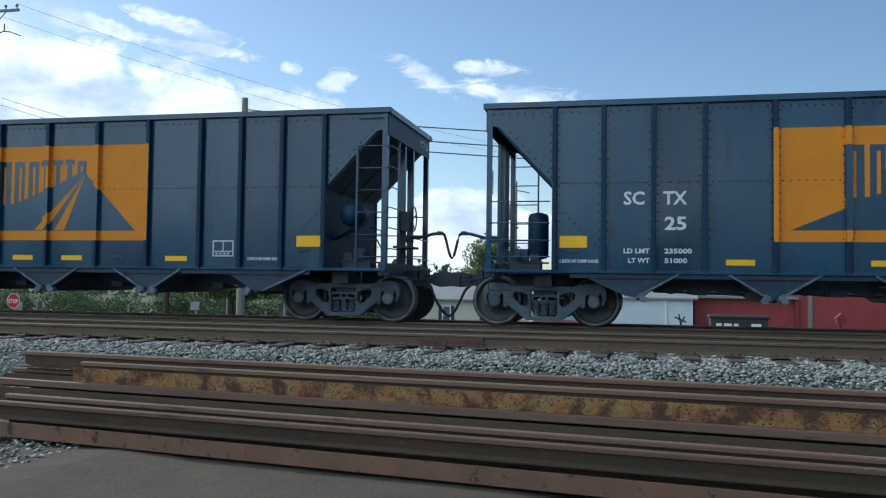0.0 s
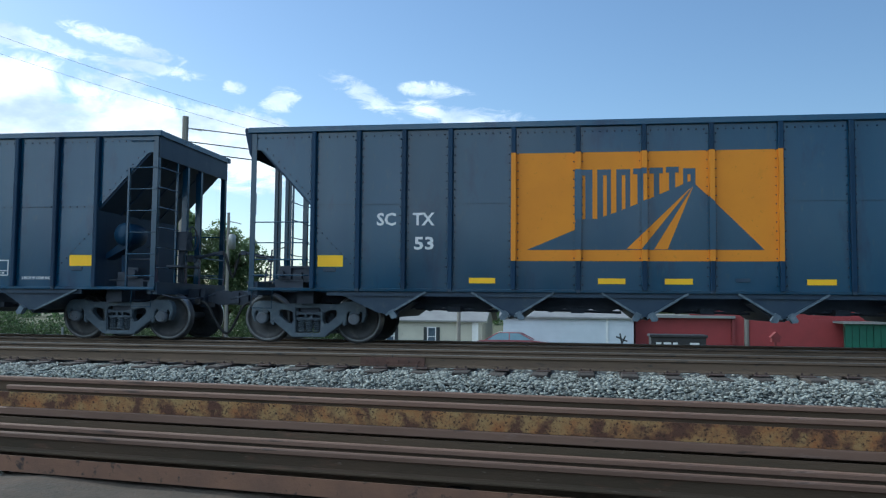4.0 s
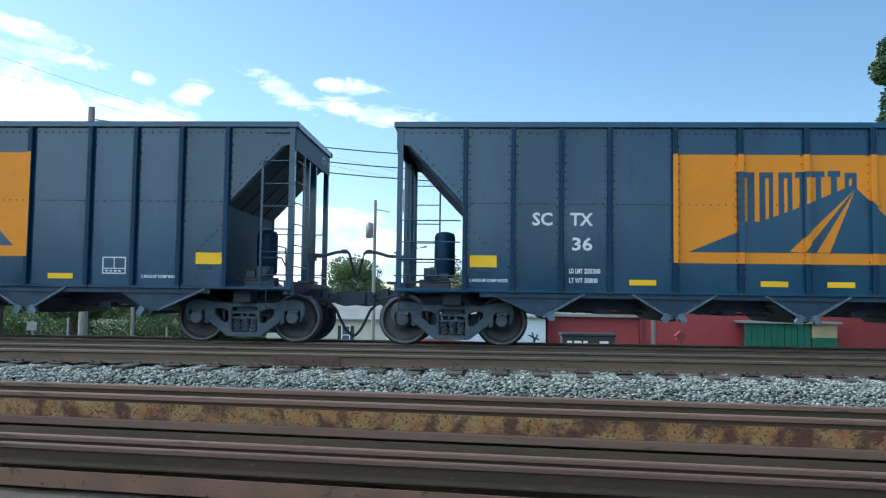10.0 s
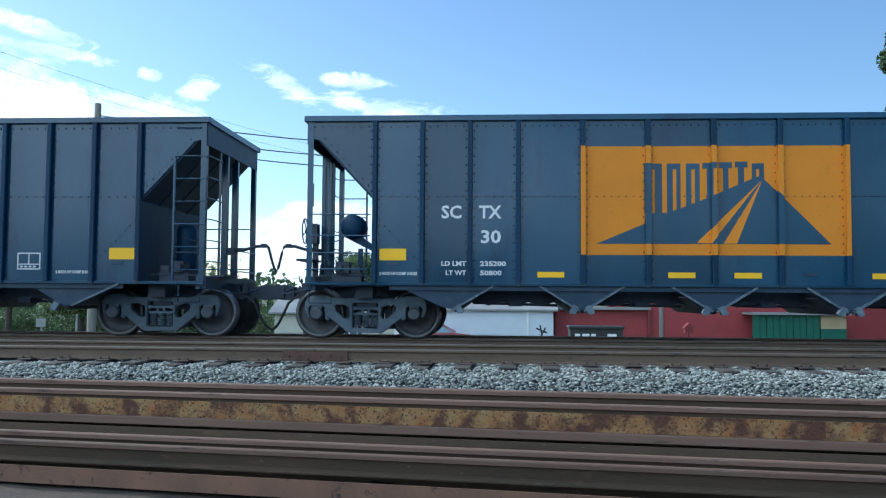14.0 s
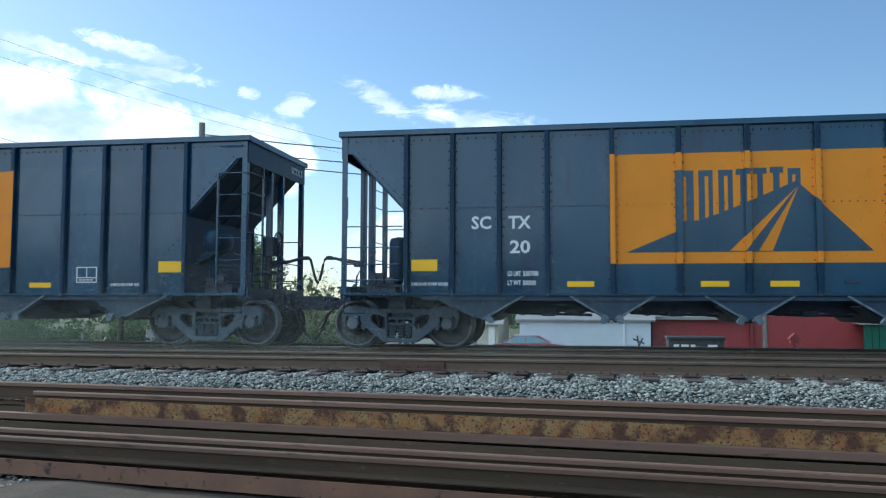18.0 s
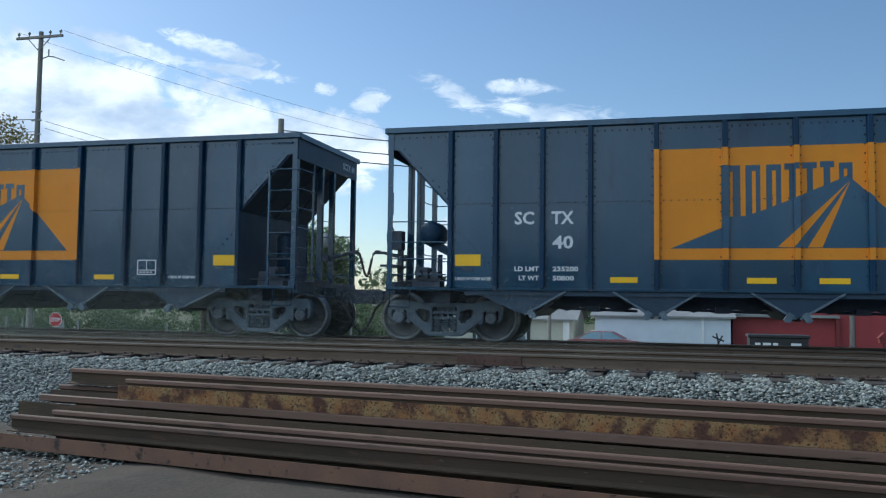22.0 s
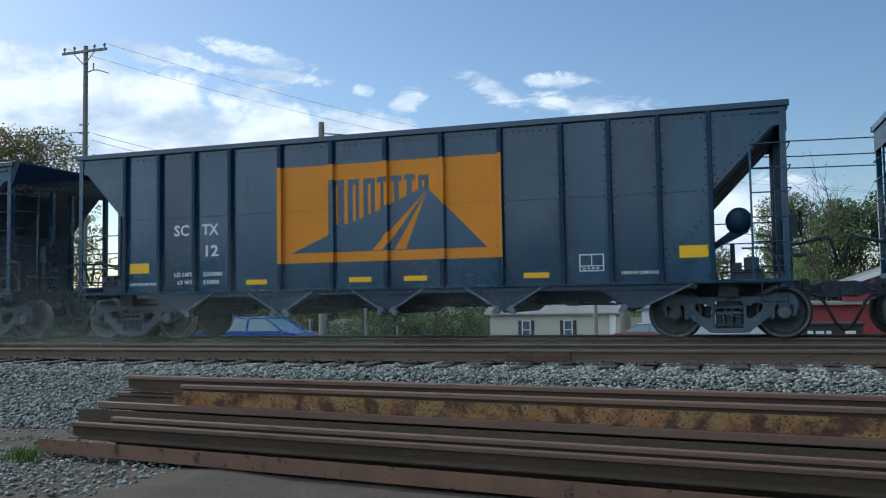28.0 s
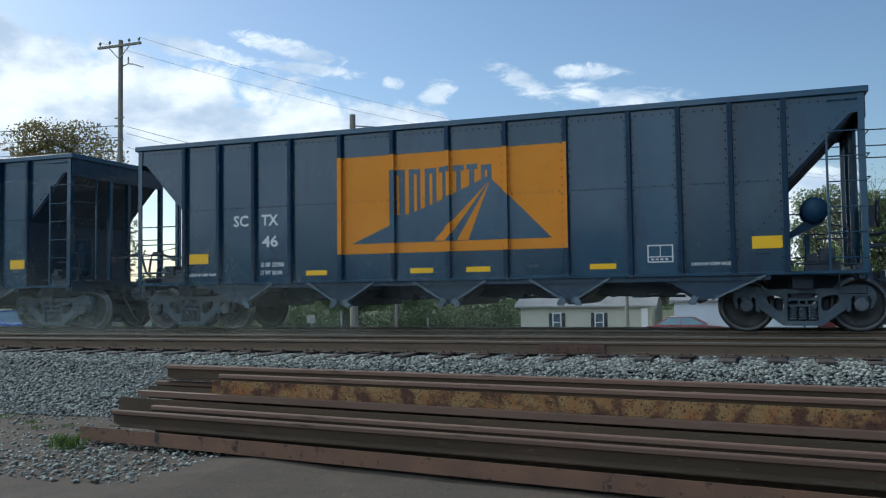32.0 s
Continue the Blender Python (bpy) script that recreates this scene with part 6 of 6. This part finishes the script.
stones("ballast", 74000, (-15.0, 8.0), (9.6, 11.66), 0.0245, 3, "grey crushed stone ballast heaped beside the track")
stones("ballast_between_rails", 15000, (-22, 14), (11.8, 15.8), 0.034, 4, "grey crushed stone ballast between the rails", -0.01)
stones("ballast_far", 5000, (-30, -15.5), (9.6, 11.7), 0.036, 6, "grey crushed stone ballast heaped beside the track")
stones("strewn_stones", 700, (-14, -6.5), (8.35, 9.7), 0.024, 12, "loose grey stones strewn on the bare dirt", 0.0)
stones("loose_gravel", 2600, (-12, -5.5), (6.3, 8.35), 0.024, 8, "loose grey gravel strewn on the dirt", 0.0)


def ties(track_ob, x0, x1, ztop):
    rs = np.random.RandomState(9)
    b = bmesh.new()
    bbox(b, -0.11, 0.11, -1.30, 1.30, -0.18, 0.0, 0.012)
    first = None
    x = x0
    while x < x1:
        m = pose(x + rs.uniform(-0.03, 0.03), rs.uniform(-0.07, 0.07), ztop + rs.uniform(-0.022, 0.006), 0, 0, rs.uniform(-1.2, 1.2))
        if first is None:
            first = part("tie", b, TIE, track_ob, at=m)
        else:
            again(first, m)
        x += 0.56
    b = bmesh.new()
    bbox(b, -0.095, 0.095, -0.19, 0.19, 0.0, 0.018, 0.004)
    for sx in (-0.06, 0.06):
        for sy in (-0.10, 0.10):
            box(b, sx - 0.012, sx + 0.012, sy - 0.012, sy + 0.012, 0.018, 0.05)
    plate, x = None, x0
    while x < x1:
        for s in (-0.7175, 0.7175) if track_ob is near_track else (-0.7175,):
            m = pose(x, s, ztop - 0.004)
            if plate is None:
                plate = part("tie_plate", b, PLATE, track_ob, at=m)
            else:
                again(plate, m)
        x += 0.56


ties(near_track, -34, 22, -0.185)
ties(train_track, -34, 22, -0.185)

def dust(n, xr, yr, top, grain, seed):
    """Dust that the train stirs up: a thin cloud of tiny flakes, thickest near the ground and thinning upward and ahead."""
    rs = np.random.RandomState(seed)
    x = xr[0] + (xr[1] - xr[0]) * rs.beta(1.0, 1.7, n)
    y, z = rs.uniform(*yr, n), -0.15 + np.minimum(rs.exponential(top, n), top * 4.0)
    lump = np.sin(x * 0.9 + 1.3 * y) * np.sin(x * 0.37 - y + 2.0 * z) + 0.6 * np.sin(2.3 * x + 3.1 * z)
    c = np.stack([x, y, z], 1)[lump + rs.uniform(-1.2, 1.2, n) > -0.5]
    m = len(c)
    a, b = rs.normal(size=(2, m, 3))
    a /= np.linalg.norm(a, axis=1)[:, None]
    b /= np.linalg.norm(b, axis=1)[:, None]
    size = grain * rs.uniform(0.6, 1.4, m)[:, None]
    v = np.stack([c - a * size, c + b * size, c + a * size], 1).reshape(-1, 3)
    me = bpy.data.meshes.new("dust_cloud")
    me.vertices.add(m * 3)
    me.vertices.foreach_set("co", v.ravel())
    me.loops.add(m * 3)
    me.loops.foreach_set("vertex_index", np.arange(m * 3))
    me.polygons.add(m)
    me.polygons.foreach_set("loop_start", np.arange(0, m * 3, 3))
    me.polygons.foreach_set("loop_total", np.full(m, 3))
    me.update(calc_edges=True)
    me.materials.append(DUST)
    ob = new("dust_cloud", me)
    return tagged(ob, "thin pale cloud of dust drifting beside the moving train", "dust", kind="stuff")


dust_cloud = dust(1150000, (-20.0, 2.5), (12.6, 14.7), 0.80, 0.0034, 71)

# grass tufts by the rail ends
def tuft(x, y, n, h, seed, name="grass_tuft"):
    rs = np.random.RandomState(seed)
    verts, faces = [], []
    z = ground_z(x, y)
    for k in range(n):
        a, l = rs.uniform(0, 6.28), h * rs.uniform(0.5, 1.1)
        bx, by = x + rs.normal() * 0.10, y + rs.normal() * 0.06
        lean = rs.uniform(0.1, 0.7) * l
        w = 0.006
        i = len(verts)
        verts += [(bx - w, by, z), (bx + w, by, z), (bx + lean * math.cos(a) + w * 0.3, by + lean * math.sin(a), z + l), (bx + lean * 0.4 * math.cos(a) - w, by + lean * 0.4 * math.sin(a), z + l * 0.6)]
        faces.append((i, i + 1, i + 2, i + 3))
    tagged(new(name, mesh_of(name, verts, faces, [GRASS])), "small green grass tuft on the dirt", "grass", "grass tufts")


for i, (x, y, n, h) in enumerate(((-7.62, 7.75, 110, 0.17), (-7.5, 7.66, 60, 0.14), (-7.4, 8.3, 30, 0.08), (-8.0, 8.6, 30, 0.07), (-7.8, 7.9, 24, 0.07), (-9.4, 9.0, 40, 0.06), (-9.0, 8.7, 40, 0.05), (-10.2, 9.3, 40, 0.06), (-8.7, 8.9, 30, 0.05))):
    tuft(x, y, n, h, 50 + i)

motions()
